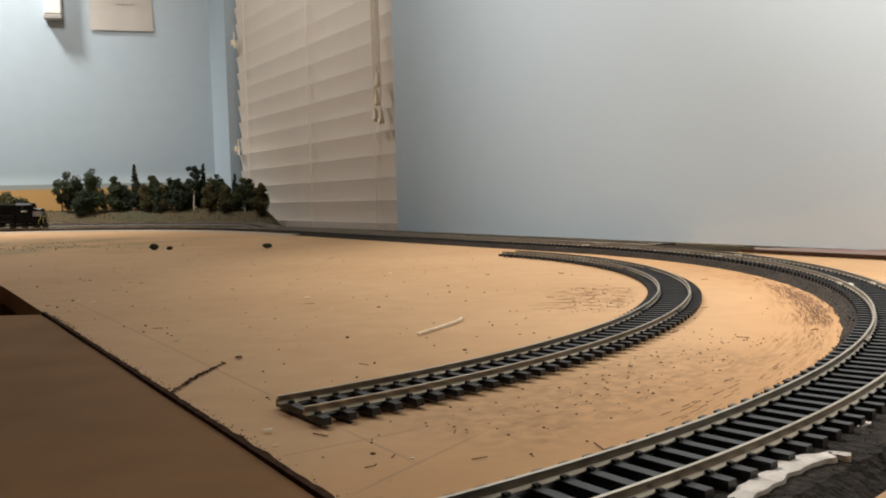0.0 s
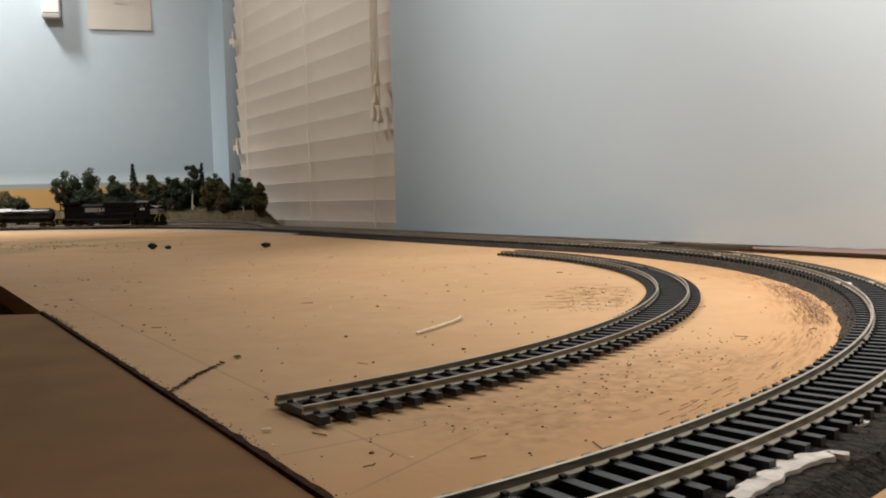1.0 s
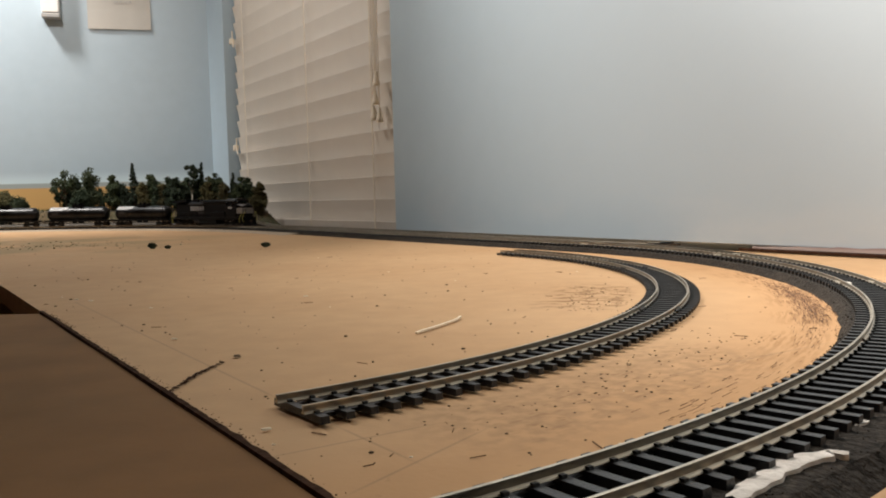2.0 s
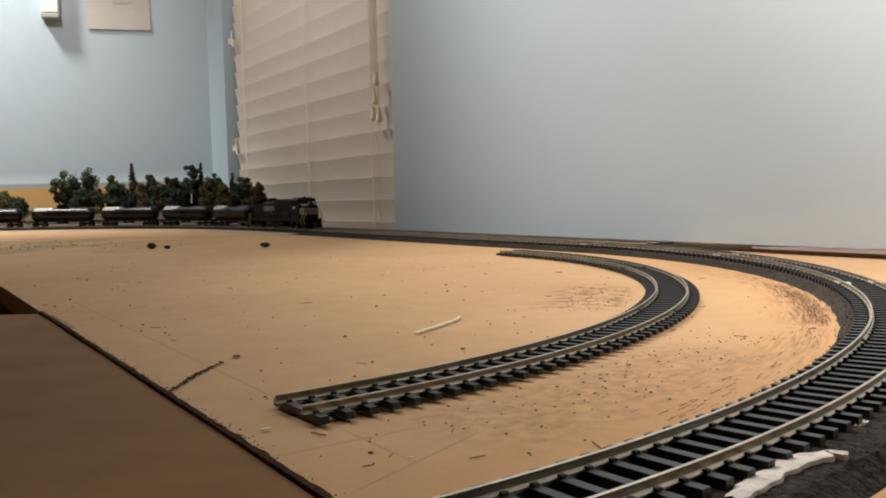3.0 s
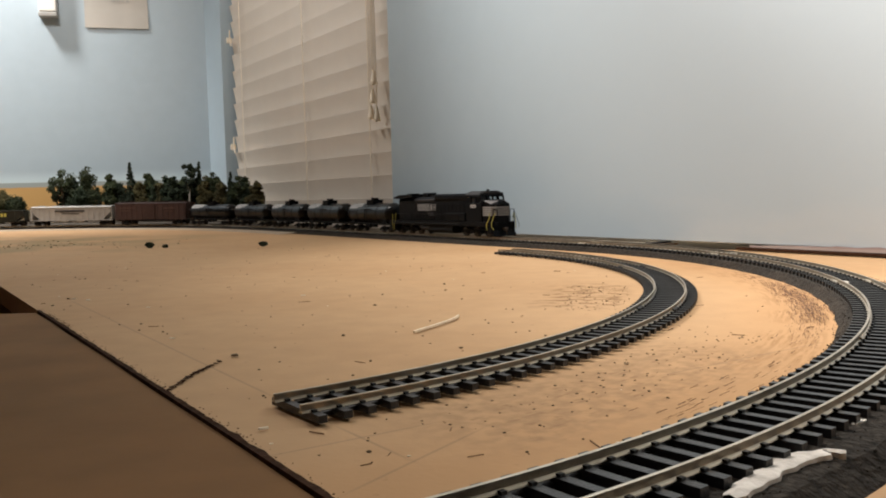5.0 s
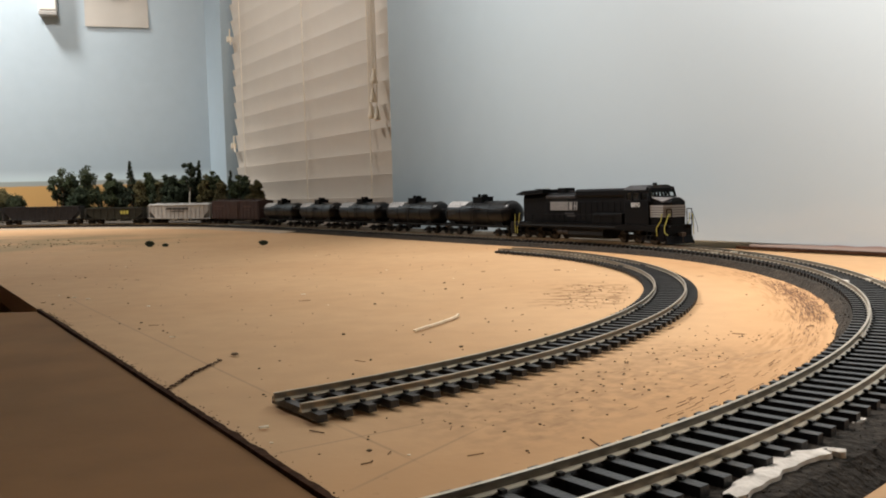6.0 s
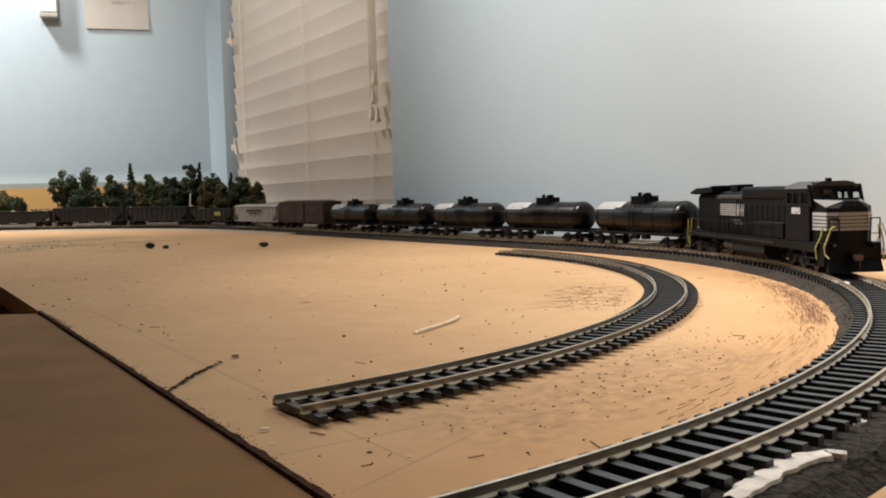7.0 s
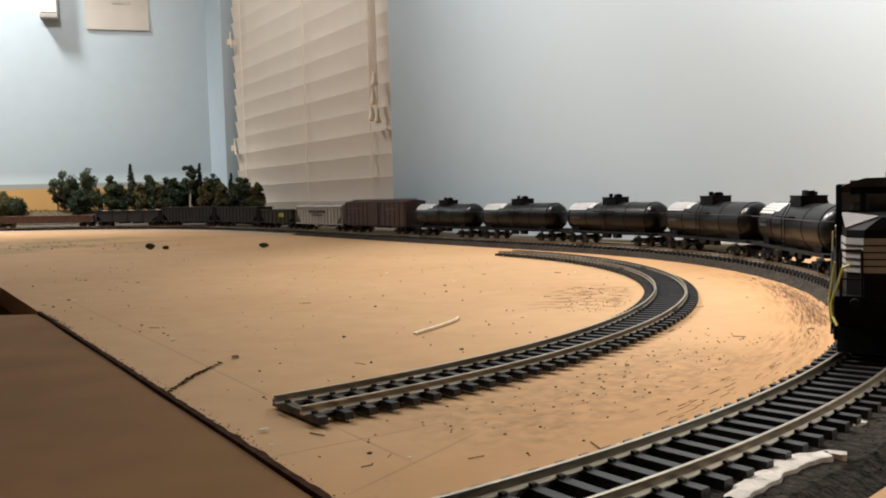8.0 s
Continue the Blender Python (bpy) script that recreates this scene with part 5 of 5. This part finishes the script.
def tree(base, height, width, kind, leaf, seed, label, bark=None, name="tree"):
    rnd = random.Random(seed)
    ob = empty(name, label, "tree", "model trees on the bank", Matrix.Translation(base))
    bm = bmesh.new()
    lean = Vector((rnd.uniform(-0.05, 0.05) * height, rnd.uniform(-0.05, 0.05) * height, 0))
    top = lean + Vector((0, 0, height * (0.96 if kind == "spire" else 0.80)))
    steps = [Vector((0, 0, -0.004)).lerp(top, k / 5) + Vector((rnd.uniform(-1, 1), rnd.uniform(-1, 1), 0)) * 0.0012 * (k not in (0, 5)) for k in range(6)]
    r0 = 0.0011 + height * 0.012
    for k in range(5):
        rod(bm, steps[k], steps[k + 1], r0 * (1 - k / 5.6), 7, r0 * (1 - (k + 1) / 5.6))
    crown = bmesh.new()
    if kind == "spire":
        n = int(height / 0.0042)
        for k in range(n):
            u = k / n
            if u < 0.10:
                continue
            w = width * 0.5 * (1 - u) ** 0.7 * (0.85 + 0.3 * rnd.random())
            c = Vector((0, 0, 0)).lerp(top, u)
            for j in range(5):
                a = rnd.uniform(0, 6.283)
                leaf_clump(crown, c + Vector((math.cos(a), math.sin(a), 0)) * w * 0.6, max(w * 0.55, 0.0018), 9, rnd)
    else:
        limbs = 13 if kind == "round" else 8
        for k in range(limbs):
            u = rnd.uniform(0.12, 0.92) if kind == "round" else rnd.uniform(0.34, 0.98)
            a = k * 2.4 + rnd.uniform(-0.4, 0.4)
            spread = width * 0.5 * ((1.05 - 0.8 * u) if kind == "round" else 1.1 * (1 - abs(u - 0.5) * 0.9)) * rnd.uniform(0.55, 1.0)
            s = Vector((0, 0, 0)).lerp(top, u * 0.75)
            e = Vector((0, 0, 0)).lerp(top, u) + Vector((math.cos(a) * spread, math.sin(a) * spread, height * 0.14))
            rod(bm, s, e, r0 * 0.40, 5, r0 * 0.15)
            size = width * ((0.31 - 0.14 * u) if kind == "round" else 0.19) * rnd.uniform(0.8, 1.2)
            leaf_clump(crown, e, size, 150 if kind == "round" else 110, rnd, 0.85)
            leaf_clump(crown, s.lerp(e, 0.6), size * 0.9, 80 if kind == "round" else 40, rnd, 0.85)
        if kind == "round":
            for k in range(13):
                u = rnd.uniform(0.08, 0.9)
                leaf_clump(crown, Vector((0, 0, 0)).lerp(top, u) + Vector((rnd.uniform(-1, 1), rnd.uniform(-1, 1), 0)) * width * 0.20 * (1 - u * 0.6), width * (0.28 - 0.12 * u), 80, rnd)
        leaf_clump(crown, top + Vector((0, 0, height * 0.10)), width * 0.17, 60, rnd)
    part("trunk", bm, bark or BARK, ob, smooth=True)
    part("crown", crown, leaf, ob)
    return ob


def bank_place(u, off, sink=0.001):
    """A place on the bank in the sight line u (x over y) and off metres behind the main line."""
    best = min(np.arange(2.5, 3.95, 0.004), key=lambda s: abs(beside(s, off).x / beside(s, off).y - u))
    p = beside(best, off)
    p.y = min(p.y, wall_top(p.x) - 0.02)
    return Vector((p.x, p.y, lift(p.x) + bank_height(best, off) - sink))


def wood():
    dark, mid, olive = LEAF_DARK, LEAF, LEAF_OLIVE
    rows = [  # sight line, set-back, height, width, kind, foliage
        (-0.505, 0.14, 0.040, 0.050, "round", olive), (-0.492, 0.13, 0.030, 0.040, "round", mid),
        (-0.436, 0.15, 0.084, 0.046, "open", mid), (-0.424, 0.16, 0.066, 0.036, "round", dark), (-0.443, 0.17, 0.062, 0.030, "open", dark),
        (-0.405, 0.15, 0.090, 0.046, "round", mid), (-0.415, 0.13, 0.052, 0.034, "round", dark), (-0.394, 0.14, 0.050, 0.012, "spire", dark),
        (-0.381, 0.15, 0.074, 0.028, "round", mid), (-0.368, 0.16, 0.054, 0.032, "round", dark), (-0.357, 0.15, 0.098, 0.024, "spire", dark),
        (-0.346, 0.14, 0.056, 0.028, "round", olive), (-0.338, 0.16, 0.074, 0.026, "round", mid), (-0.331, 0.13, 0.070, 0.017, "spire", dark),
        (-0.324, 0.15, 0.052, 0.030, "round", olive), (-0.316, 0.16, 0.066, 0.032, "round", dark), (-0.305, 0.14, 0.064, 0.032, "round", dark),
        (-0.296, 0.16, 0.058, 0.028, "round", mid), (-0.289, 0.14, 0.090, 0.030, "open", dark), (-0.279, 0.16, 0.094, 0.018, "spire", dark),
        (-0.283, 0.17, 0.060, 0.034, "round", dark), (-0.269, 0.14, 0.064, 0.030, "round", olive), (-0.260, 0.15, 0.070, 0.030, "round", mid),
        (-0.253, 0.13, 0.056, 0.030, "round", olive), (-0.244, 0.15, 0.072, 0.013, "spire", dark), (-0.239, 0.14, 0.050, 0.026, "round", dark),
        (-0.231, 0.13, 0.066, 0.030, "open", mid), (-0.225, 0.14, 0.060, 0.026, "round", dark), (-0.214, 0.12, 0.060, 0.030, "round", olive),
        (-0.428, 0.19, 0.056, 0.036, "round", dark), (-0.375, 0.20, 0.054, 0.040, "round", dark), (-0.310, 0.20, 0.056, 0.040, "round", mid), (-0.350, 0.20, 0.056, 0.040, "round", dark), (-0.331, 0.21, 0.058, 0.040, "round", dark), (-0.272, 0.19, 0.056, 0.036, "round", dark)]
    words = {"spire": "slim dark cypress-shaped model tree on the bank", "round": "bushy green model tree on the turf bank", "open": "loose-crowned model tree with clumped foliage"}
    for i, (u, off, h, w, kind, leaf) in enumerate(rows):
        label = words[kind].replace("green", "olive") if leaf is olive else words[kind]
        tree(bank_place(u, off), h * 1.2, w * 1.42, kind, leaf, 50 + i, label, PALE_BARK if i in (18, 26) else None)


wood()


# ---- small things on the boards ----
def lump(bm, p, r, rnd, flat=0.6, n=6):
    q = bmesh.ops.create_icosphere(bm, subdivisions=1, radius=r)["verts"]
    m = Matrix.Translation(p) @ Matrix.Rotation(rnd.uniform(0, 6.28), 4, "Z")
    for v in q:
        k = rnd.uniform(0.7, 1.25)
        v.co = m @ Vector((v.co.x * k, v.co.y * k * rnd.uniform(0.7, 1.1), max(v.co.z, -r * 0.25) * flat * k))


def gap_dirt():
    """Ragged dark dirt along the joint between the boards."""
    d = Vector((0.149, -0.231, 0)).normalized()
    n = Vector((-d.y, d.x, 0))
    rnd = random.Random(21)
    bm = bmesh.new()
    sec = []
    start = Vector((-0.241, 0.512, 0))
    for i in range(170):
        s = 0.0 + i * 0.0024
        w = 0.0005 + 0.0009 * abs(noise.noise(Vector((s * 60, 0, 1)))) + (0.0016 if 0.02 < s < 0.09 else 0) * abs(noise.noise(Vector((s * 130, 2, 1))))
        a = start + d * s + n * (w + rnd.uniform(0, 0.0005)) + Vector((0, 0, 0.0004))
        b = start + d * s - n * 0.0010 + Vector((0, 0, 0.0004))
        c = start + d * s - n * 0.0010 - Vector((0, 0, 0.0100))
        sec.append([bm.verts.new(v) for v in (a, b, c)])
    for a, b in zip(sec, sec[1:]):
        for k in range(2):
            bm.faces.new((a[k], a[k + 1], b[k + 1], b[k]))
    tagged(part("gap_lining", bm, DARK_GAP), "dark crumbling edge along the board joint", "joint", kind="structure")
    bm = bmesh.new()
    for i in range(300):
        s = rnd.uniform(0, 0.40) if rnd.random() < 0.6 else rnd.uniform(0.02, 0.09)
        p = start + d * s + n * (0.0012 + abs(rnd.gauss(0, 0.0014)))
        lump(bm, p + Vector((0, 0, 0.0002)), rnd.uniform(0.0001, 0.00034), rnd)
    tagged(part("gap_crumbs", bm, DARK_GAP), "dark crumbs along the broken board joint", "debris", kind="stuff")


gap_dirt()


def cut_line():
    """A row of drilled dark pits that runs from the joint to a dark nub."""
    rnd = random.Random(5)
    pts = [Vector((-0.0928, 0.2829, 0)), Vector((-0.0917, 0.3096, 0)), Vector((-0.0885, 0.3300, 0)), Vector((-0.0868, 0.3365, 0))]
    ob = empty("cut_line", "row of dark drilled pits in the tan board", "mark", kind="structure")
    k = 0
    for a, b in zip(pts, pts[1:]):
        n = max(2, int((b - a).length / 0.0031))
        for i in range(n):
            p = a.lerp(b, i / n)
            # Each pit is a flat lump; its dark colour stands for the hole's shade.
            bm = bmesh.new()
            lump(bm, Vector((0, 0, 0.0001)), rnd.uniform(0.0011, 0.0017), rnd, 0.35)
            part("pit", bm, DARK_GAP, ob, m=Matrix.Translation(p))
    bm = bmesh.new()
    lump(bm, Vector((0, 0, 0.0004)), 0.0019, rnd, 0.5)
    lump(bm, Vector((-0.0012, 0.0006, 0.0003)), 0.0010, rnd, 0.5)
    tagged(part("dark_nub", bm, DIRT, m=Matrix.Translation((-0.0845, 0.3445, 0))), "small dark brown nub stuck on the tan board", "debris")


cut_line()


def splinter():
    rnd = random.Random(3)
    pts = [Vector((-0.0142, 0.3910, 0.0006)), Vector((-0.0105, 0.3985, 0.0006)), Vector((-0.0074, 0.4040, 0.0006)), Vector((-0.0035, 0.4115, 0.0006)), Vector((-0.0005, 0.4178, 0.0006)), Vector((0.0035, 0.4265, 0.0006)), Vector((0.0055, 0.4325, 0.0006)), Vector((0.0068, 0.4375, 0.0009))]
    bm = bmesh.new()
    sweep(bm, pts, [(-0.0006, -0.0006), (0.0006, -0.0006), (0.0005, 0.0003), (-0.0005, 0.0004)])
    tagged(part("wood_splinter", bm, WOODCHIP), "pale crooked wood splinter lying on the board", "splinter")


splinter()


def clumps():
    """Dropped foliage clumps at the far side of the board."""
    rnd = random.Random(8)
    for x, y, r in ((-0.3997, 1.1811, 0.0065), (-0.392, 1.160, 0.0030), (-0.371, 1.158, 0.0040), (-0.2378, 1.1469, 0.0060)):
        bm = bmesh.new()
        leaf_clump(bm, Vector((0, 0, r * 0.55)), r, 260 if r > 0.005 else 120, rnd, 0.5, 0.55)
        lump(bm, Vector((0, 0, 0)), r * 0.55, rnd, 0.6)
        tagged(part("foliage_clump", bm, LEAF_DARK, m=Matrix.Translation((x, y, lift(x)))), "dropped dark green foliage clump on the board", "foliage", "dropped foliage clumps")


clumps()


def specks():
    """Crumbs, chips and scraps strewn over the big board."""
    rnd = random.Random(31)
    dark, pale, green, chips, strokes = (bmesh.new() for _ in range(5))
    for i in range(560):
        y = 0.2 + 1.25 * rnd.random() ** 1.3
        x = y * rnd.uniform(-0.5, 0.45)
        r_main = math.hypot(x - MAIN_C[0], y - MAIN_C[1])
        if y < edge_line(x) + 0.01 or r_main > MAIN_R - 0.028:
            continue
        p = Vector((x, y, lift(x) + 0.0001))
        k = rnd.random()
        if k < 0.86:
            lump(dark, p, rnd.uniform(0.0002, 0.0005) * (1.0 + 0.7 * y) * (1.7 if rnd.random() < 0.10 else 1), rnd)
        elif k < 0.92:
            lump(pale, p, rnd.uniform(0.0003, 0.0007) * (0.7 + y), rnd, 0.4)
        else:
            a, l = rnd.gauss(0.3, 0.7), rnd.uniform(0.0010, 0.0030)
            v = Vector((math.cos(a), math.sin(a), 0)) * l
            rod(chips, p - v + Vector((0, 0, 0.0002)), p + v + Vector((0, 0, 0.0003)), 0.00012 + 0.00006 * rnd.random() * (1 + y), 5)
    for i in range(120):
        x, y = rnd.gauss(-0.60, 0.10), rnd.gauss(1.27, 0.06)
        lump(green if rnd.random() < 0.6 else dark, Vector((x, y, lift(x) + 0.0001)), rnd.uniform(0.0006, 0.0018), rnd)
    for i in range(130):    # crumbs where the old roadbed was pulled up
        a, r = radians(rnd.uniform(-52, -30)), LOOSE_R + rnd.uniform(0.024, 0.062)
        lump(dark, Vector((LOOSE_C[0] + r * math.cos(a), LOOSE_C[1] + r * math.sin(a), 0.0001)), rnd.uniform(0.0002, 0.0006), rnd, 0.5)
    for i in range(150):
        a, r = radians(rnd.uniform(-24, -8)), LOOSE_R - rnd.uniform(0.022, 0.060)
        lump(dark, Vector((LOOSE_C[0] + r * math.cos(a), LOOSE_C[1] + r * math.sin(a), 0.0001)), rnd.uniform(0.0002, 0.0007), rnd, 0.4)
    for i in range(1300):    # dark glue ridges that follow the main curve
        a, r = radians(rnd.gauss(-16, 6.0) if rnd.random() < 0.965 else rnd.uniform(-46, -34)), MAIN_R - rnd.gauss(0.0325, 0.0050)
        w = rnd.uniform(0.003, 0.016)
        pts = [Vector((MAIN_C[0] + r * math.cos(a + u), MAIN_C[1] + r * math.sin(a + u), 0.0001)) for u in (0, w * 0.5, w)]
        wire(strokes, pts, rnd.uniform(0.00004, 0.00012), 4)
    for bm, mat, name, label in ((dark, DIRT, "dark_crumbs", "dark brown crumbs strewn over the board"), (pale, WOODCHIP, "pale_crumbs", "pale chips strewn over the board"), (green, LEAF, "green_crumbs", "dark green turf crumbs on the board"), (chips, SCRAPE, "scraps", "thin brown scraps on the board"), (strokes, STROKE, "glue_ridges", "thin brown glue ridges along the roadbed")):
        tagged(part(name, bm, mat), label, "debris", kind="stuff")


STROKE = material("brown glue ridge", (0.13, 0.058, 0.026), 0.9, vary=0.3, scale=200)
SCRAPE = material("brown scrape", (0.15, 0.075, 0.032), 0.9, vary=0.3, scale=200)
specks()


def plaster():
    """White plaster smears beside and on the main roadbed."""
    rnd = random.Random(14)
    def smear(x, y, w, l, turn, z, label="white plaster smear on the grey roadbed"):
        bm = bmesh.new()
        n = 40
        rim = []
        for i in range(n):
            a = 2 * math.pi * i / n
            k = 0.8 + 0.5 * noise.noise(Vector((math.cos(a) * 2.2 + x * 40, math.sin(a) * 2.2, 0))) + rnd.uniform(-0.06, 0.06)
            rim.append((math.cos(a) * l * k, math.sin(a) * w * k))
        top = [bm.verts.new((u * 0.85, v * 0.85, 0.0003 + rnd.uniform(0, 0.0003))) for u, v in rim]
        low = [bm.verts.new((u, v, -0.0015)) for u, v in rim]
        bm.faces.new(top)
        for i in range(n):
            bm.faces.new((low[i], low[(i + 1) % n], top[(i + 1) % n], top[i]))
        tagged(part("plaster_smear", bm, PLASTER, m=pose(x, y, z, 0, 0, turn)), label, "plaster", "plaster smears")
    a = MAIN_C
    def ring(deg, r):
        return a[0] + r * math.cos(radians(deg)), a[1] + r * math.sin(radians(deg))
    spine = [Vector((x, y, BED * 0.93)) for x, y in ((a + 0.0011, b - 0.0011) for a, b in SMEAR)]
    bm = bmesh.new()
    rings = []
    for i in range(37):
        u = i / 36 * (len(spine) - 1)
        k = min(int(u), len(spine) - 2)
        p, d = spine[k].lerp(spine[k + 1], u - k), (spine[k + 1] - spine[k]).normalized()
        n = Vector((-d.y, d.x, 0))
        w = 0.0035 * math.sin(math.pi * (0.10 + 0.88 * i / 36)) ** 0.6
        wl, wr = (w * (0.9 + 0.75 * noise.noise(Vector((i * 0.24, q, 3)))) + rnd.uniform(0, 0.0002) for q in (1, 7))
        rings.append([bm.verts.new(p + n * o + Vector((0, 0, h))) for o, h in ((wl, -0.0022), (wl * 0.8, 0.0004), (0.0, 0.0007 + rnd.uniform(0, 0.0003)), (-wr * 0.8, 0.0004), (-wr, -0.0022))])
    for a_, b_ in zip(rings, rings[1:]):
        for k in range(4):
            bm.faces.new((a_[k], b_[k], b_[k + 1], a_[k + 1]))
    tagged(part("plaster_smear", bm, PLASTER, smooth=True), "long ragged white plaster smear on the grey roadbed", "plaster", "plaster smears")
    for (x, y), w, l, t, z in (((0.1000, 0.2080), 0.0018, 0.0040, 45, BED * 0.86), ((0.2335, 0.5250), 0.0026, 0.0060, 75, BED * 0.8), ((0.2245, 0.5330), 0.0020, 0.0045, 80, BED * 0.55)):
        smear(x, y, w, l, t, z)
    for x, y, o in ((0.1437, 0.9015, -0.004), (0.2214, 0.7095, -0.006), (0.2181, 0.4883, -0.004)):
        s = float(PATH_S[np.argmin(np.hypot(PATH_P[:, 0] - x, PATH_P[:, 1] - y))])
        p = on_path(s)
        d = on_path(s + 0.01) - on_path(s - 0.01)
        q = p + Vector((-d.y, d.x, 0)).normalized() * o
        smear(q.x, q.y, 0.0022, 0.0050, math.degrees(math.atan2(d.y, d.x)), BED + TIE_H * 0.8, "white plaster spot on the main track")


plaster()


def backdrop_foot():
    """A printed strip of hills with a thin dark strip at the backdrop's foot."""
    w = wall_pose(CORNER, ALONG)
    bm = bmesh.new()
    cols = []
    for i in range(120):
        x = 1.765 + i * 0.01
        z = 0.0072 + 0.0030 * noise.noise(Vector((x * 14, 0, 0))) + 0.0010 * noise.noise(Vector((x * 60, 4, 0))) - 0.003 * max(0.0, 1 - i / 5)
        cols.append([bm.verts.new((x, y, h)) for y, h in ((-0.0128, 0.0034), (-0.0128, z), (-0.0106, z), (-0.0106, 0.0034))])
    for p, q in zip(cols, cols[1:]):
        for k in range(4):
            bm.faces.new((p[k], q[k], q[(k + 1) % 4], p[(k + 1) % 4]))
    bm.faces.new(cols[0]), bm.faces.new(cols[-1][::-1])
    tagged(part("hill_strip", bm, HILLS, m=w), "printed strip of mauve hills at the backdrop's foot", "backdrop", kind="structure")
    tagged(part("foot_batten", boxes((1.75, 2.9, -0.0150, -0.0106, 0.0004, 0.0032), bevel=0.0004), DARK_GAP, m=w), "thin dark strip along the backdrop's foot", "trim", kind="structure")


backdrop_foot()


def pale_chips():
    """Pale chips on the board."""
    rnd = random.Random(77)
    for x, y in [(-0.2436, 0.5685), (-0.2303, 0.5596), (-0.1247, 0.3931), (-0.0499, 0.2332), (-0.176, 0.5121), (-0.0899, 0.5529)]:
        bm = bmesh.new()
        beam(bm, [(-0.0006, 0.0), (0.0006, 0.0), (0.0004, 0.0005), (-0.0003, 0.0004)], -rnd.uniform(0.0008, 0.0022), rnd.uniform(0.0006, 0.0014))
        tagged(part("paper_chip", bm, WOODCHIP, m=pose(x, y, 0.0001, 0, 0, rnd.uniform(-40, 40))), "tiny pale chip lying on the tan board", "chip", "pale chips")


pale_chips()


# ---- what moves ----
SPEED, NOSE = 0.2806, 3.107


def train():
    """Each vehicle with its trucks, their places, and how far its middle runs behind the locomotive's nose."""
    out = []
    loco, trucks, places = locomotive()
    out.append((loco, trucks, places, 0.1280))
    run = 0.2560
    first = None
    for k in range(5):
        made = tank_car() if k == 0 else None
        if first is None:
            first = made
            ob, trucks, places = made
        else:
            ob = copy_thing(first[0], Matrix.Identity(4))
            trucks, places = sorted([c for c in ob.children if c.name.startswith("truck")], key=lambda c: -c.location.x), first[2]
        out.append((ob, trucks, places, run + 0.157 / 2))
        run += 0.157
    cars = [(box_car(), 0.197),
            (hopper("covered_hopper", "light grey model covered hopper with ribbed sides", "hopper car", 0.0920, 0.0400, COVERED, True, None, 15, bars=(GREY_PAINT, [(-0.035, 0.030, 0.0300, 0.0335), (-0.020, 0.018, 0.0250, 0.0268)])), 0.196),
            (hopper("ore_hopper", "short dark olive hopper with a yellow mark", "hopper car", 0.0740, 0.0345, OLIVE_CAR, False, None, 9, bars=(YELLOW, [(0.016, 0.021, 0.0215, 0.0290), (0.023, 0.028, 0.0215, 0.0290), (0.030, 0.035, 0.0215, 0.0290)])), 0.160),
            (hopper("open_hopper", "dark grey open hopper with ribbed sides", "hopper car", 0.0850, 0.0395, DARK_CAR, False, None, 13, group="dark open hoppers"), 0.180),
            (hopper("open_hopper", "dark grey open hopper with closely ribbed sides", "hopper car", 0.0820, 0.0400, DARK_CAR, False, None, 16, group="dark open hoppers"), 0.172),
            (hopper("open_hopper", "plain dark hopper heaped with pale stone", "hopper car", 0.0820, 0.0345, DARK_CAR, False, LOAD, 5, group="dark open hoppers"), 0.172),
            (hopper("gondola", "low weathered brown gondola", "gondola car", 0.1050, 0.0250, BROWN_CAR, False, None, 14, low=0.0118), 0.218)]
    for (ob, trucks, places), length in cars:
        out.append((ob, trucks, places, run + length / 2))
        run += length
    return out


TRAIN = train()


def rail_pose(s):
    a, b = on_path(s - 0.01, RAIL_TOP), on_path(s + 0.01, RAIL_TOP)
    d = b - a
    return (a + b) / 2, math.atan2(d.y, d.x)


def motions():
    """The train rolls along the main line at an even speed; its trucks turn with the curve."""
    times = [0.25 * k for k in range(33)]
    for ob, trucks, places, behind in TRAIN:
        rows, turns = [], [[] for _ in trucks]
        for t in times:
            s = NOSE + SPEED * t - 0.012 * max(0.0, t - 7.0) ** 2 - behind
            front, rear = on_path(s + places[0], RAIL_TOP), on_path(s + places[1], RAIL_TOP)
            d = front - rear
            yaw, tilt = math.atan2(d.y, d.x), -math.asin(d.z / d.length)
            k = -places[1] / (places[0] - places[1])
            p = rear + d * k
            rows.append((t, pose(p.x, p.y, p.z, 0, math.degrees(tilt), math.degrees(yaw))))
            for i, q in enumerate(places):
                turn = rail_pose(s + q)[1] - yaw
                turn = (turn + math.pi) % (2 * math.pi) - math.pi
                turns[i].append((t, pose(q, 0, 0, 0, 0, math.degrees(turn))))
        walk(ob, rows)
        for tr, r in zip(trucks, turns):
            walk(tr, r)


motions()
